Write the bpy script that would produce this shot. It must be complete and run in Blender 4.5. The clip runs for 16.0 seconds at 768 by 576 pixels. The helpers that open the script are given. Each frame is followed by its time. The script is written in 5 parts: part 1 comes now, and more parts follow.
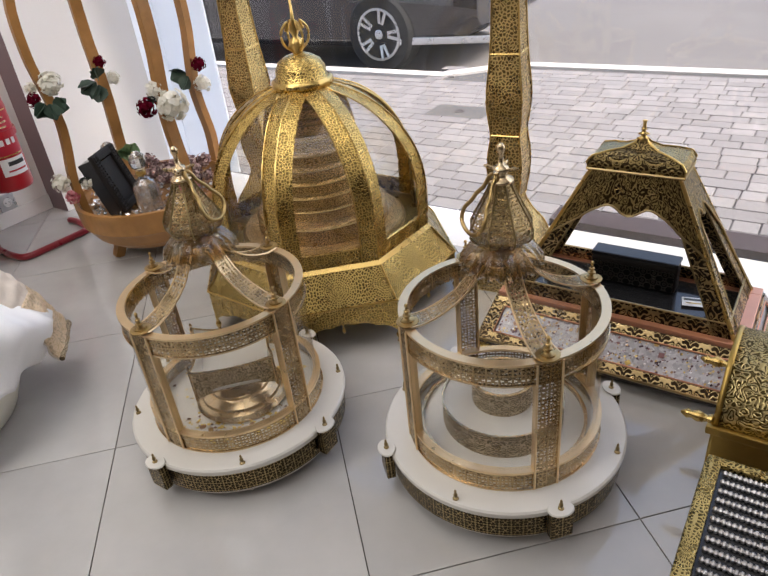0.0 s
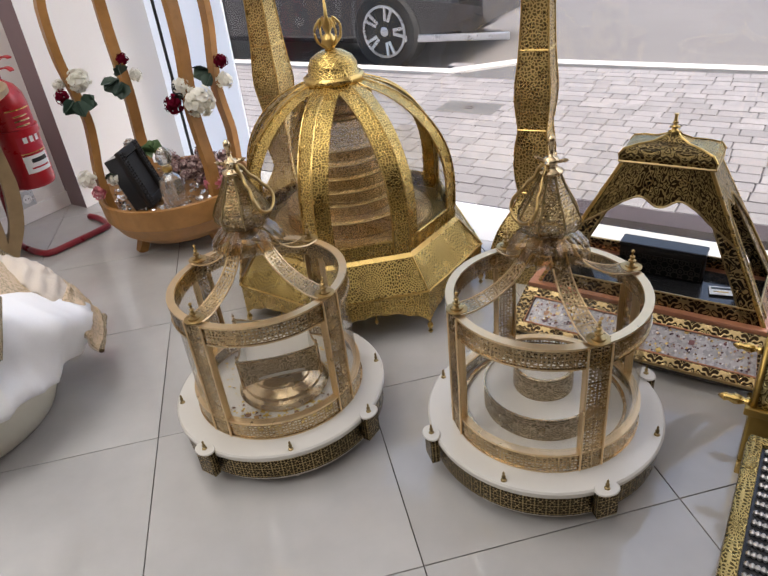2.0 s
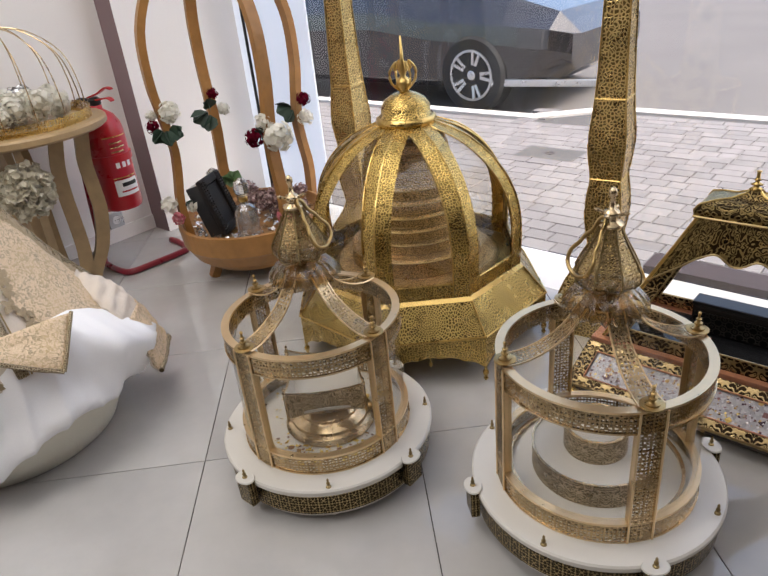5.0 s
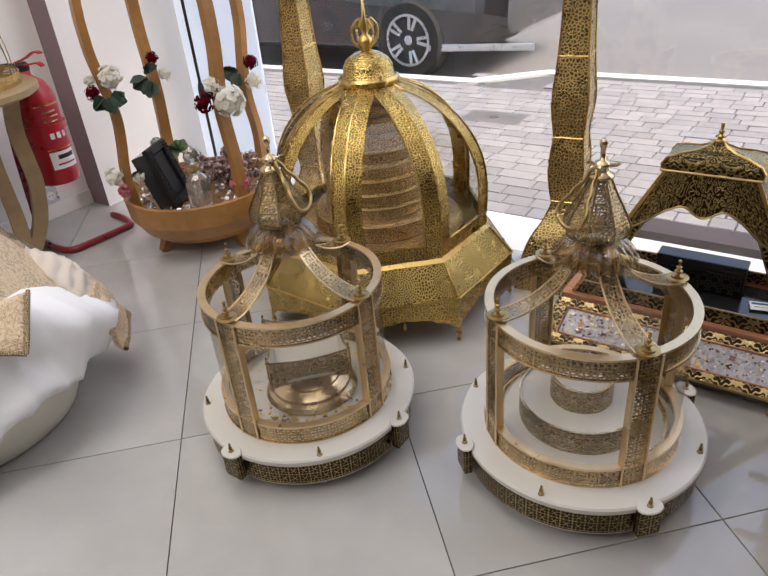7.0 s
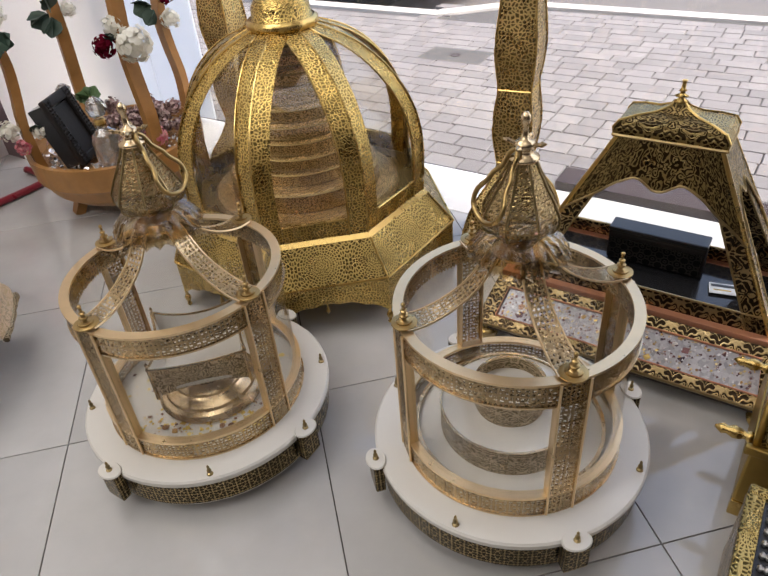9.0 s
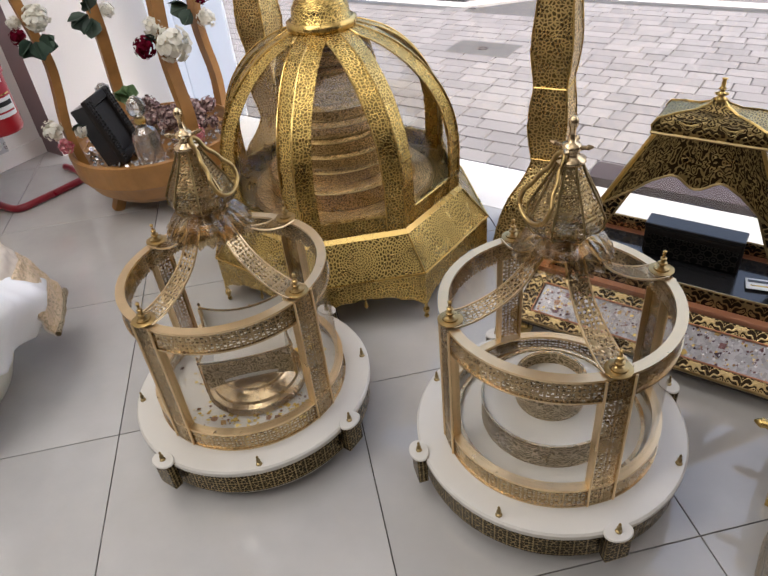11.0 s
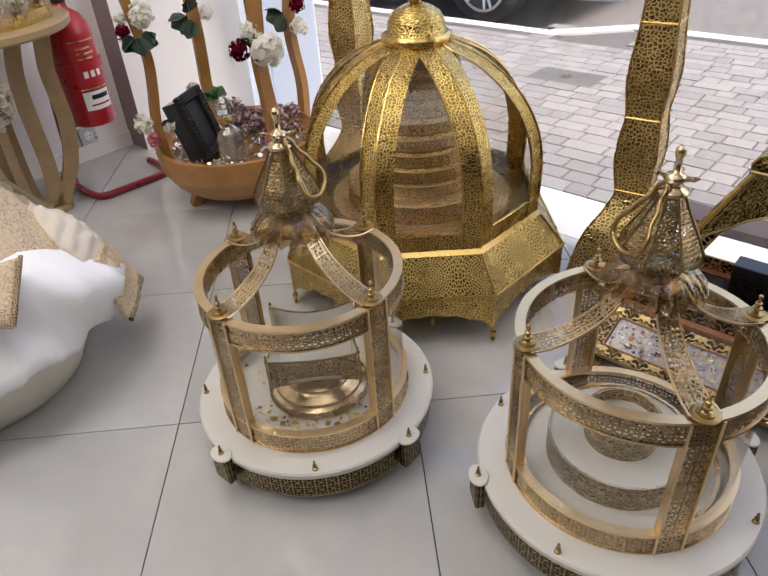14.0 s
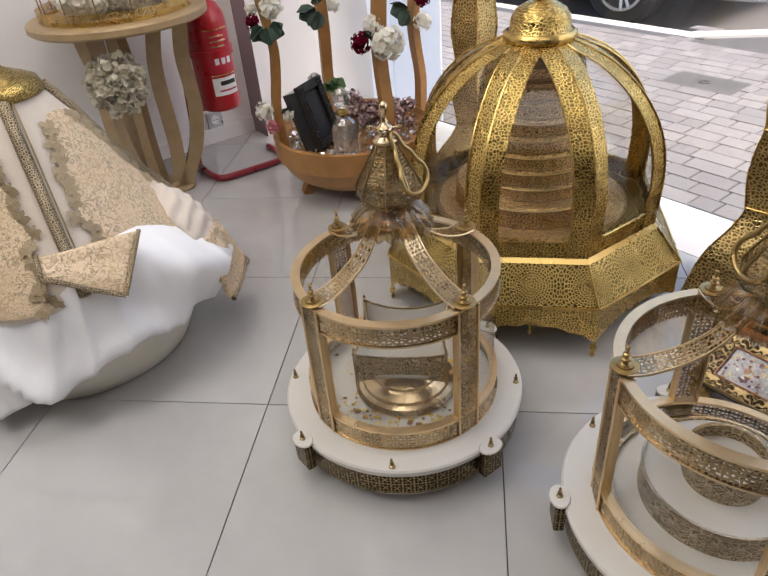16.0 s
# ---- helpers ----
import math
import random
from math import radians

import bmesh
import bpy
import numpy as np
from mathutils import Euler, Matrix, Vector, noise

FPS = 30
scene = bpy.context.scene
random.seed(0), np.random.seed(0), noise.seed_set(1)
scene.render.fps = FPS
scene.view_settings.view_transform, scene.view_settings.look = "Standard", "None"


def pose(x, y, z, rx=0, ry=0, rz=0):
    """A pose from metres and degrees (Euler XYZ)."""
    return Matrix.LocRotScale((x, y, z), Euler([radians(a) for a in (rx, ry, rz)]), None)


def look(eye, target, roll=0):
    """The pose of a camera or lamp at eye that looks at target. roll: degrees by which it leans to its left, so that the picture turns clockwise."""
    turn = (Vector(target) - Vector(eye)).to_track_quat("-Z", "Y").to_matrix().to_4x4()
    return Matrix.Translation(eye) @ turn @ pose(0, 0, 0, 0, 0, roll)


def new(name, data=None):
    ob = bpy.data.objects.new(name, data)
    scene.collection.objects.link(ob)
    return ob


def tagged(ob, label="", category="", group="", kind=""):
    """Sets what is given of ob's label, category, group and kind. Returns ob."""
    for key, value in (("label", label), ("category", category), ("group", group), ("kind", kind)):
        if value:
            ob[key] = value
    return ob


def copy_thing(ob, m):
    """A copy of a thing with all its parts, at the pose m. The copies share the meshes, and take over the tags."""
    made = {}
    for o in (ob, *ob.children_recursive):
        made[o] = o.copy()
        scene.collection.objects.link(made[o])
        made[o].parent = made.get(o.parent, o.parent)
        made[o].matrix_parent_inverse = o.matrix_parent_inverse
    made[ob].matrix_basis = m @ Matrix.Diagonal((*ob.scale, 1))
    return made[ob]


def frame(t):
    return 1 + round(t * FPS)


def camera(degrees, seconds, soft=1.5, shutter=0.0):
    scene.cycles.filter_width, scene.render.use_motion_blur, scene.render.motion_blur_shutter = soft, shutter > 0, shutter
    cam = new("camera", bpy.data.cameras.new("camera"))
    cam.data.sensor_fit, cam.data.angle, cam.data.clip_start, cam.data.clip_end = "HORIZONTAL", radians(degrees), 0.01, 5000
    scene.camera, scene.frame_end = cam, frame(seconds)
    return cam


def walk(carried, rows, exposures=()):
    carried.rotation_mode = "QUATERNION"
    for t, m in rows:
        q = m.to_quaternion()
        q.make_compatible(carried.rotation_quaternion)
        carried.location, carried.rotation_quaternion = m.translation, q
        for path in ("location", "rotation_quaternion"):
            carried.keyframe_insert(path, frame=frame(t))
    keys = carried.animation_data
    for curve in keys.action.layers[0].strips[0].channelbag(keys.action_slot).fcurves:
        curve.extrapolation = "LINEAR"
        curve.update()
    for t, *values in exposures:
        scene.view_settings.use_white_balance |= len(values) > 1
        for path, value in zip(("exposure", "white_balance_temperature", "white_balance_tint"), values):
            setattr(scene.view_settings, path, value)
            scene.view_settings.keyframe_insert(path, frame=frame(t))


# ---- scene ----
cam = camera(61.1, 16.0)
PATH = [
    (0, (0.073, 0.212, 1.218), (0.327, 1.908, 0.189), -6.6),
    (0.5, (0.031, 0.229, 1.235), (0.28, 1.915, 0.187), -7.3),
    (1, (-0.009, 0.236, 1.222), (0.253, 1.912, 0.163), -7.7),
    (1.5, (-0.034, 0.219, 1.225), (0.245, 1.895, 0.169), -7.3),
    (2, (-0.055, 0.193, 1.235), (0.219, 1.882, 0.198), -6.6),
    (2.5, (-0.045, 0.201, 1.238), (0.202, 1.912, 0.233), -5.7),
    (3, (-0.008, 0.215, 1.241), (0.182, 1.958, 0.278), -4.7),
    (3.5, (0.037, 0.22, 1.235), (0.116, 1.992, 0.312), -4.8),
    (3.7, (0.05, 0.215, 1.236), (0.081, 1.994, 0.323), -5.1),
    (5.8, (-0.059, 0.2, 1.229), (0.046, 1.97, 0.303), -7.4),
    (6, (-0.08, 0.2, 1.229), (0.065, 1.963, 0.296), -7.0),
    (6.5, (-0.118, 0.213, 1.224), (0.099, 1.952, 0.262), -6.2),
    (7, (-0.115, 0.23, 1.208), (0.138, 1.939, 0.201), -5.3),
    (7.5, (0.001, 0.317, 1.203), (0.289, 1.991, 0.147), -4.7),
    (8, (0.097, 0.395, 1.195), (0.404, 2.039, 0.098), -4.5),
    (8.5, (0.099, 0.432, 1.191), (0.397, 2.045, 0.048), -4.6),
    (9, (0.103, 0.451, 1.179), (0.372, 2.044, 0.001), -5.1),
    (9.5, (0.08, 0.445, 1.185), (0.309, 2.022, -0.022), -5.7),
    (9.7, (0.077, 0.445, 1.189), (0.293, 2.016, -0.025), -5.9),
    (11.8, (0.042, 0.436, 1.222), (0.255, 2.055, 0.067), -6.6),
    (12, (0.048, 0.436, 1.22), (0.265, 2.063, 0.078), -6.6),
    (12.5, (0.043, 0.442, 1.211), (0.265, 2.074, 0.077), -6.4),
    (13, (-0.006, 0.446, 1.21), (0.196, 2.08, 0.074), -5.9),
    (13.5, (-0.031, 0.447, 1.201), (0.121, 2.086, 0.065), -5.4),
    (14, (0.004, 0.451, 1.202), (0.062, 2.094, 0.064), -3.9),
    (14.5, (0.058, 0.43, 1.218), (-0.032, 2.095, 0.114), -4.0),
    (15, (0.086, 0.432, 1.217), (-0.094, 2.109, 0.142), -4.4),
    (15.5, (0.08, 0.446, 1.215), (-0.168, 2.11, 0.134), -4.6),
    (16, (0.028, 0.473, 1.194), (-0.237, 2.103, 0.067), -5.0),
]
walk(cam, [(t, look(eye, target, roll)) for t, eye, target, roll in PATH], [(0, 1.74), (16, 1.74)])

# ---- world, sun, lamps ----
world = bpy.data.worlds.new("sky")
scene.world = world
world.use_nodes = True
_n = world.node_tree.nodes
_sky = _n.new("ShaderNodeTexSky")
_sky.sky_type = "NISHITA"
_sky.sun_disc = False
_sky.dust_density, _sky.air_density, _sky.ozone_density = 4.0, 0.9, 0.6
_sky.sun_elevation, _sky.sun_rotation = radians(55), radians(125)
_n["Background"].inputs[1].default_value = 0.14
world.node_tree.links.new(_sky.outputs[0], _n["Background"].inputs[0])


def room(s, d, z):
    """Room axes (s along the shopfront, d towards the street) to the world."""
    return Vector(((s + d) / 2 ** 0.5, (d - s) / 2 ** 0.5, z))


ROOM = pose(0, 0, 0, 0, 0, -45)
sun = new("sun", bpy.data.lights.new("sun", "SUN"))
sun.data.energy, sun.data.angle, sun.data.color = 1.5, radians(25), (1.0, 0.95, 0.88)
sun.matrix_world = look(room(5.5, 0.8, 8), (0, 0, 0))
S0, S1, D0, D1, HIGH = -3.366, 2.6, -2.2, 2.5, 2.8


# added fill lamps, unseen at the ceiling, powers uneven to balance the brightness
FILL_LAMPS = [(-1.9, 0.9), (-0.3, 0.9), (1.3, 0.9), (-1.9, -1.0), (-0.3, -1.0), (1.3, -1.0)]
for _k, (_s, _d) in enumerate(FILL_LAMPS):
    lamp = new("fill_lamp", bpy.data.lights.new("fill_lamp", "AREA"))
    lamp.data.shape, lamp.data.size, lamp.data.energy, lamp.data.color = "SQUARE", 1.18, (7.5, 2.5, 0.5, 10.5, 2.5, 0.5)[_k], (1.0, 0.97, 0.94)
    lamp.matrix_world = Matrix.Translation(room(_s, _d, HIGH - 0.03)) @ pose(0, 0, 0, 0, 0, -45)


# ---- materials ----
def nodes_of(name):
    m = bpy.data.materials.new(name)
    m.use_nodes = True
    t = m.node_tree
    return m, t, t.nodes, t.links, t.nodes["Principled BSDF"]


def coords(t, kind="Object", scale=1.0):
    c = t.nodes.new("ShaderNodeTexCoord")
    mp = t.nodes.new("ShaderNodeMapping")
    mp.inputs["Scale"].default_value = (scale, scale, scale) if isinstance(scale, (int, float)) else scale
    t.links.new(c.outputs[kind], mp.inputs[0])
    return mp.outputs[0]


def noise_tex(t, vec, scale, detail=4.0, rough=0.55):
    n = t.nodes.new("ShaderNodeTexNoise")
    n.inputs["Scale"].default_value, n.inputs["Detail"].default_value, n.inputs["Roughness"].default_value = scale, detail, rough
    t.links.new(vec, n.inputs["Vector"])
    return n.outputs["Fac"]


def ramp(t, fac, stops):
    r = t.nodes.new("ShaderNodeValToRGB")
    e = r.color_ramp.elements
    while len(e) < len(stops):
        e.new(0.5)
    for el, (p, c) in zip(e, stops):
        el.position = p
        el.color = (*c, 1) if not isinstance(c, (int, float)) else (c, c, c, 1)
    t.links.new(fac, r.inputs[0])
    return r.outputs[0]


def math_node(t, op, a, b=0.0):
    m = t.nodes.new("ShaderNodeMath")
    m.operation = op
    for i, v in enumerate((a, b)):
        if isinstance(v, (int, float)):
            m.inputs[i].default_value = v
        else:
            t.links.new(v, m.inputs[i])
    return m.outputs[0]


def bump(t, height, strength, dist):
    b = t.nodes.new("ShaderNodeBump")
    b.inputs["Strength"].default_value, b.inputs["Distance"].default_value = strength, dist
    t.links.new(height, b.inputs["Height"])
    t.links.new(b.outputs[0], t.nodes["Principled BSDF"].inputs["Normal"])


def mat_plain(name, col, rough=0.5, metal=0.0, vary=0.12, grain=60.0, relief=0.15, big=4.0, spec=0.5, coat=0.0, uneven=0.1):
    m, t, n, l, p = nodes_of(name)
    v = coords(t)
    a, b = noise_tex(t, v, big, 3), noise_tex(t, v, grain, 5)
    f = math_node(t, "ADD", math_node(t, "MULTIPLY", a, 0.6), math_node(t, "MULTIPLY", b, 0.4))
    lo, hi = [c * (1 - vary) for c in col], [min(1, c * (1 + vary)) for c in col]
    l.new(ramp(t, f, [(0.3, lo), (0.7, hi)]), p.inputs["Base Color"])
    l.new(ramp(t, f, [(0.25, max(0.02, rough - uneven)), (0.75, min(1, rough + uneven))]), p.inputs["Roughness"])
    p.inputs["Metallic"].default_value = metal
    p.inputs["Specular IOR Level"].default_value = spec
    p.inputs["Coat Weight"].default_value = coat
    if relief:
        bump(t, b, relief, 0.002)
    return m


def mat_filigree(name, col, kind="fold", period=0.05, cell=0.009, line=0.1, rough=0.28, holes=True, dark=(0.05, 0.035, 0.015), relief=0.5, tarnish=0.35, warp=0.25):
    """Sheet metal worked with a mirrored, ringed or rosette net on the sheet's own metres; open, or chased with the
    shade of holes and recesses put in as dark colour.
    """
    m, t, n, l, p = nodes_of(name)
    flat = coords(t, "UV")
    sep = n.new("ShaderNodeSeparateXYZ")
    l.new(flat, sep.inputs[0])
    u, v = sep.outputs[0], sep.outputs[1]

    def joined(a, b):
        c = n.new("ShaderNodeCombineXYZ")
        for k, q in enumerate((a, b)):
            l.new(q, c.inputs[k])
        return c.outputs[0]

    def net(vec, scale, loose):
        vo = n.new("ShaderNodeTexVoronoi")
        vo.voronoi_dimensions, vo.feature = "2D", "DISTANCE_TO_EDGE"
        vo.inputs["Scale"].default_value, vo.inputs["Randomness"].default_value = scale, loose
        l.new(vec, vo.inputs["Vector"])
        return vo.outputs["Distance"]

    def circles(du, dv, radius):
        a = math_node(t, "SUBTRACT", math_node(t, "PINGPONG", math_node(t, "ADD", u, du), period / 2), 0.0)
        b = math_node(t, "SUBTRACT", math_node(t, "PINGPONG", math_node(t, "ADD", v, dv), period / 2), 0.0)
        r = math_node(t, "SQRT", math_node(t, "ADD", math_node(t, "MULTIPLY", a, a), math_node(t, "MULTIPLY", b, b)))
        return math_node(t, "ABSOLUTE", math_node(t, "SUBTRACT", r, radius))
    if kind == "rings":
        a = math_node(t, "MINIMUM", circles(0, 0, period * 0.36), circles(period / 2, period / 2, period * 0.36))
        b = math_node(t, "MINIMUM", circles(0, 0, period * 0.12), circles(period / 2, 0, period * 0.17))
        d = math_node(t, "DIVIDE", math_node(t, "MINIMUM", a, b), cell)
    elif kind == "petal":
        def flower(du, dv, wave, radius):
            a = math_node(t, "SUBTRACT", math_node(t, "FLOORED_MODULO", math_node(t, "ADD", u, du), period), period / 2)
            b = math_node(t, "SUBTRACT", math_node(t, "FLOORED_MODULO", math_node(t, "ADD", v, dv), period), period / 2)
            r = math_node(t, "SQRT", math_node(t, "ADD", math_node(t, "MULTIPLY", a, a), math_node(t, "MULTIPLY", b, b)))
            lobe = math_node(t, "ABSOLUTE", math_node(t, wave, math_node(t, "MULTIPLY", math_node(t, "ARCTAN2", b, a), 2.0)))
            stalk = math_node(t, "MINIMUM", math_node(t, "SUBTRACT", math_node(t, "MULTIPLY", lobe, radius), r), math_node(t, "SUBTRACT", r, radius * 0.22))
            return math_node(t, "DIVIDE", stalk, cell)
        d = math_node(t, "MAXIMUM", flower(0, 0, "COSINE", period * 0.47), flower(period / 2, period / 2, "SINE", period * 0.44))
        d = math_node(t, "MAXIMUM", d, math_node(t, "MAXIMUM", flower(period / 2, 0, "SINE", period * 0.26), flower(0, period / 2, "SINE", period * 0.26)))
    elif kind == "scroll":
        folded = joined(math_node(t, "PINGPONG", u, period / 2), v)
        w = n.new("ShaderNodeTexNoise")
        w.noise_dimensions = "2D"
        w.inputs["Scale"].default_value, w.inputs["Detail"].default_value = 0.45 / cell, 0.5
        w.inputs["Distortion"].default_value = 0.3
        l.new(folded, w.inputs["Vector"])
        d = math_node(t, "ABSOLUTE", math_node(t, "SINE", math_node(t, "MULTIPLY", w.outputs["Fac"], 13.0)))
    elif kind == "rosette":
        a = math_node(t, "SUBTRACT", math_node(t, "PINGPONG", u, period / 2), 0.0)
        b = math_node(t, "SUBTRACT", math_node(t, "PINGPONG", v, period / 2), 0.0)
        r = math_node(t, "SQRT", math_node(t, "ADD", math_node(t, "MULTIPLY", a, a), math_node(t, "MULTIPLY", b, b)))
        th = math_node(t, "ARCTAN2", b, a)
        d = net(joined(math_node(t, "DIVIDE", r, cell), math_node(t, "MULTIPLY", th, 18 / math.pi)), 1.0, 0.7)
    else:
        w = n.new("ShaderNodeTexNoise")
        w.noise_dimensions = "2D"
        w.inputs["Scale"].default_value, w.inputs["Detail"].default_value = 0.45 / cell, 1.0
        folded = joined(math_node(t, "PINGPONG", u, period / 2), math_node(t, "PINGPONG", v, period / 2)) if kind == "fold" else flat
        l.new(folded, w.inputs["Vector"])
        mix = n.new("ShaderNodeMix")
        mix.data_type = "VECTOR"
        mix.inputs["Factor"].default_value = warp * cell * 4
        l.new(folded, mix.inputs[4])
        l.new(w.outputs["Color"], mix.inputs[5])
        d = net(mix.outputs[1], 1 / cell, 0.8)
    cut = ramp(t, d, [(line, 0.0), (line + 0.05, 1.0)])
    body = coords(t)
    g = noise_tex(t, body, 7, 5)
    colr = ramp(t, g, [(0.32, [c * (1 - tarnish) for c in col]), (0.62, [min(1, c * 1.1) for c in col])])
    p.inputs["Metallic"].default_value = 1.0
    l.new(ramp(t, noise_tex(t, body, 25, 5), [(0.3, max(0.08, rough - 0.1)), (0.7, rough + 0.14)]), p.inputs["Roughness"])
    bump(t, ramp(t, d, [(0.0, 1.0), (line + 0.04, 0.0)]), relief, 0.002)
    if holes:
        l.new(colr, p.inputs["Base Color"])
        tr = n.new("ShaderNodeBsdfTransparent")
        mx = n.new("ShaderNodeMixShader")
        l.new(cut, mx.inputs[0])
        l.new(p.outputs[0], mx.inputs[1])
        l.new(tr.outputs[0], mx.inputs[2])
        l.new(mx.outputs[0], n["Material Output"].inputs[0])
    else:
        # closed sheet: dark colour stands for the shade in holes and recesses
        mc = n.new("ShaderNodeMix")
        mc.data_type = "RGBA"
        l.new(cut, mc.inputs[0])
        l.new(colr, mc.inputs[6])
        mc.inputs[7].default_value = (*dark, 1)
        l.new(mc.outputs[2], p.inputs["Base Color"])
    return m


def mat_glass(name, tint=(1, 1, 1), rough=0.0, ior=1.45, thin=True, gloss=0.6):
    """Thin clear glass: mostly clear, with a mirror gloss that grows at grazing angles."""
    m, t, n, l, p = nodes_of(name)
    if not thin:
        p.inputs["Base Color"].default_value = (*tint, 1)
        p.inputs["Transmission Weight"].default_value = 1.0
        p.inputs["Roughness"].default_value = 0.03
        p.inputs["IOR"].default_value = ior
        return m
    lw = n.new("ShaderNodeLayerWeight")
    lw.inputs[0].default_value = 0.5
    fac = math_node(t, "ADD", math_node(t, "MULTIPLY", math_node(t, "POWER", lw.outputs["Facing"], 4.0 if gloss < 0.8 else 2.0), gloss), 0.035)
    gl = n.new("ShaderNodeBsdfGlossy")
    gl.inputs["Roughness"].default_value = rough
    tr = n.new("ShaderNodeBsdfTransparent")
    tr.inputs[0].default_value = (*tint, 1)
    mx = n.new("ShaderNodeMixShader")
    l.new(fac, mx.inputs[0])
    l.new(tr.outputs[0], mx.inputs[1])
    l.new(gl.outputs[0], mx.inputs[2])
    l.new(mx.outputs[0], n["Material Output"].inputs[0])
    return m


def mat_random(name, stops, rough=0.5, metal=0.0, per="island", grain=40.0):
    """Colour drawn per piece from the stops, with a fine grain."""
    m, t, n, l, p = nodes_of(name)
    if per == "island":
        r = n.new("ShaderNodeNewGeometry").outputs["Random Per Island"]
    else:
        r = n.new("ShaderNodeObjectInfo").outputs["Random"]
    c = ramp(t, r, stops)
    g = noise_tex(t, coords(t), grain, 6)
    mx = n.new("ShaderNodeMix")
    mx.data_type, mx.blend_type = "RGBA", "MULTIPLY"
    mx.inputs[0].default_value = 0.5
    l.new(c, mx.inputs[6])
    l.new(ramp(t, g, [(0.3, 0.6), (0.7, 1.0)]), mx.inputs[7])
    l.new(mx.outputs[2], p.inputs["Base Color"])
    p.inputs["Roughness"].default_value, p.inputs["Metallic"].default_value = rough, metal
    bump(t, g, 0.2, 0.002)
    return m


def mat_film():
    """White frosted film that lets daylight glow through."""
    m, t, n, l, p = nodes_of("white_film")
    tl = n.new("ShaderNodeBsdfTranslucent")
    tl.inputs[0].default_value = (0.86, 0.9, 0.95, 1)
    p.inputs["Base Color"].default_value = (0.8, 0.82, 0.85, 1)
    p.inputs["Roughness"].default_value = 0.3
    mx = n.new("ShaderNodeMixShader")
    l.new(ramp(t, noise_tex(t, coords(t), 3), [(0.3, 0.62), (0.7, 0.7)]), mx.inputs[0])
    l.new(p.outputs[0], mx.inputs[1])
    l.new(tl.outputs[0], mx.inputs[2])
    l.new(mx.outputs[0], n["Material Output"].inputs[0])
    return m


def mat_petal(name, lo, hi):
    """Thin petals that let some light through."""
    m, t, n, l, p = nodes_of(name)
    c = ramp(t, n.new("ShaderNodeNewGeometry").outputs["Random Per Island"], [(0, lo), (1, hi)])
    df, tl, mx = n.new("ShaderNodeBsdfDiffuse"), n.new("ShaderNodeBsdfTranslucent"), n.new("ShaderNodeMixShader")
    for q in (df, tl):
        l.new(c, q.inputs[0])
    mx.inputs[0].default_value = 0.4
    l.new(df.outputs[0], mx.inputs[1])
    l.new(tl.outputs[0], mx.inputs[2])
    l.new(mx.outputs[0], n["Material Output"].inputs[0])
    return m


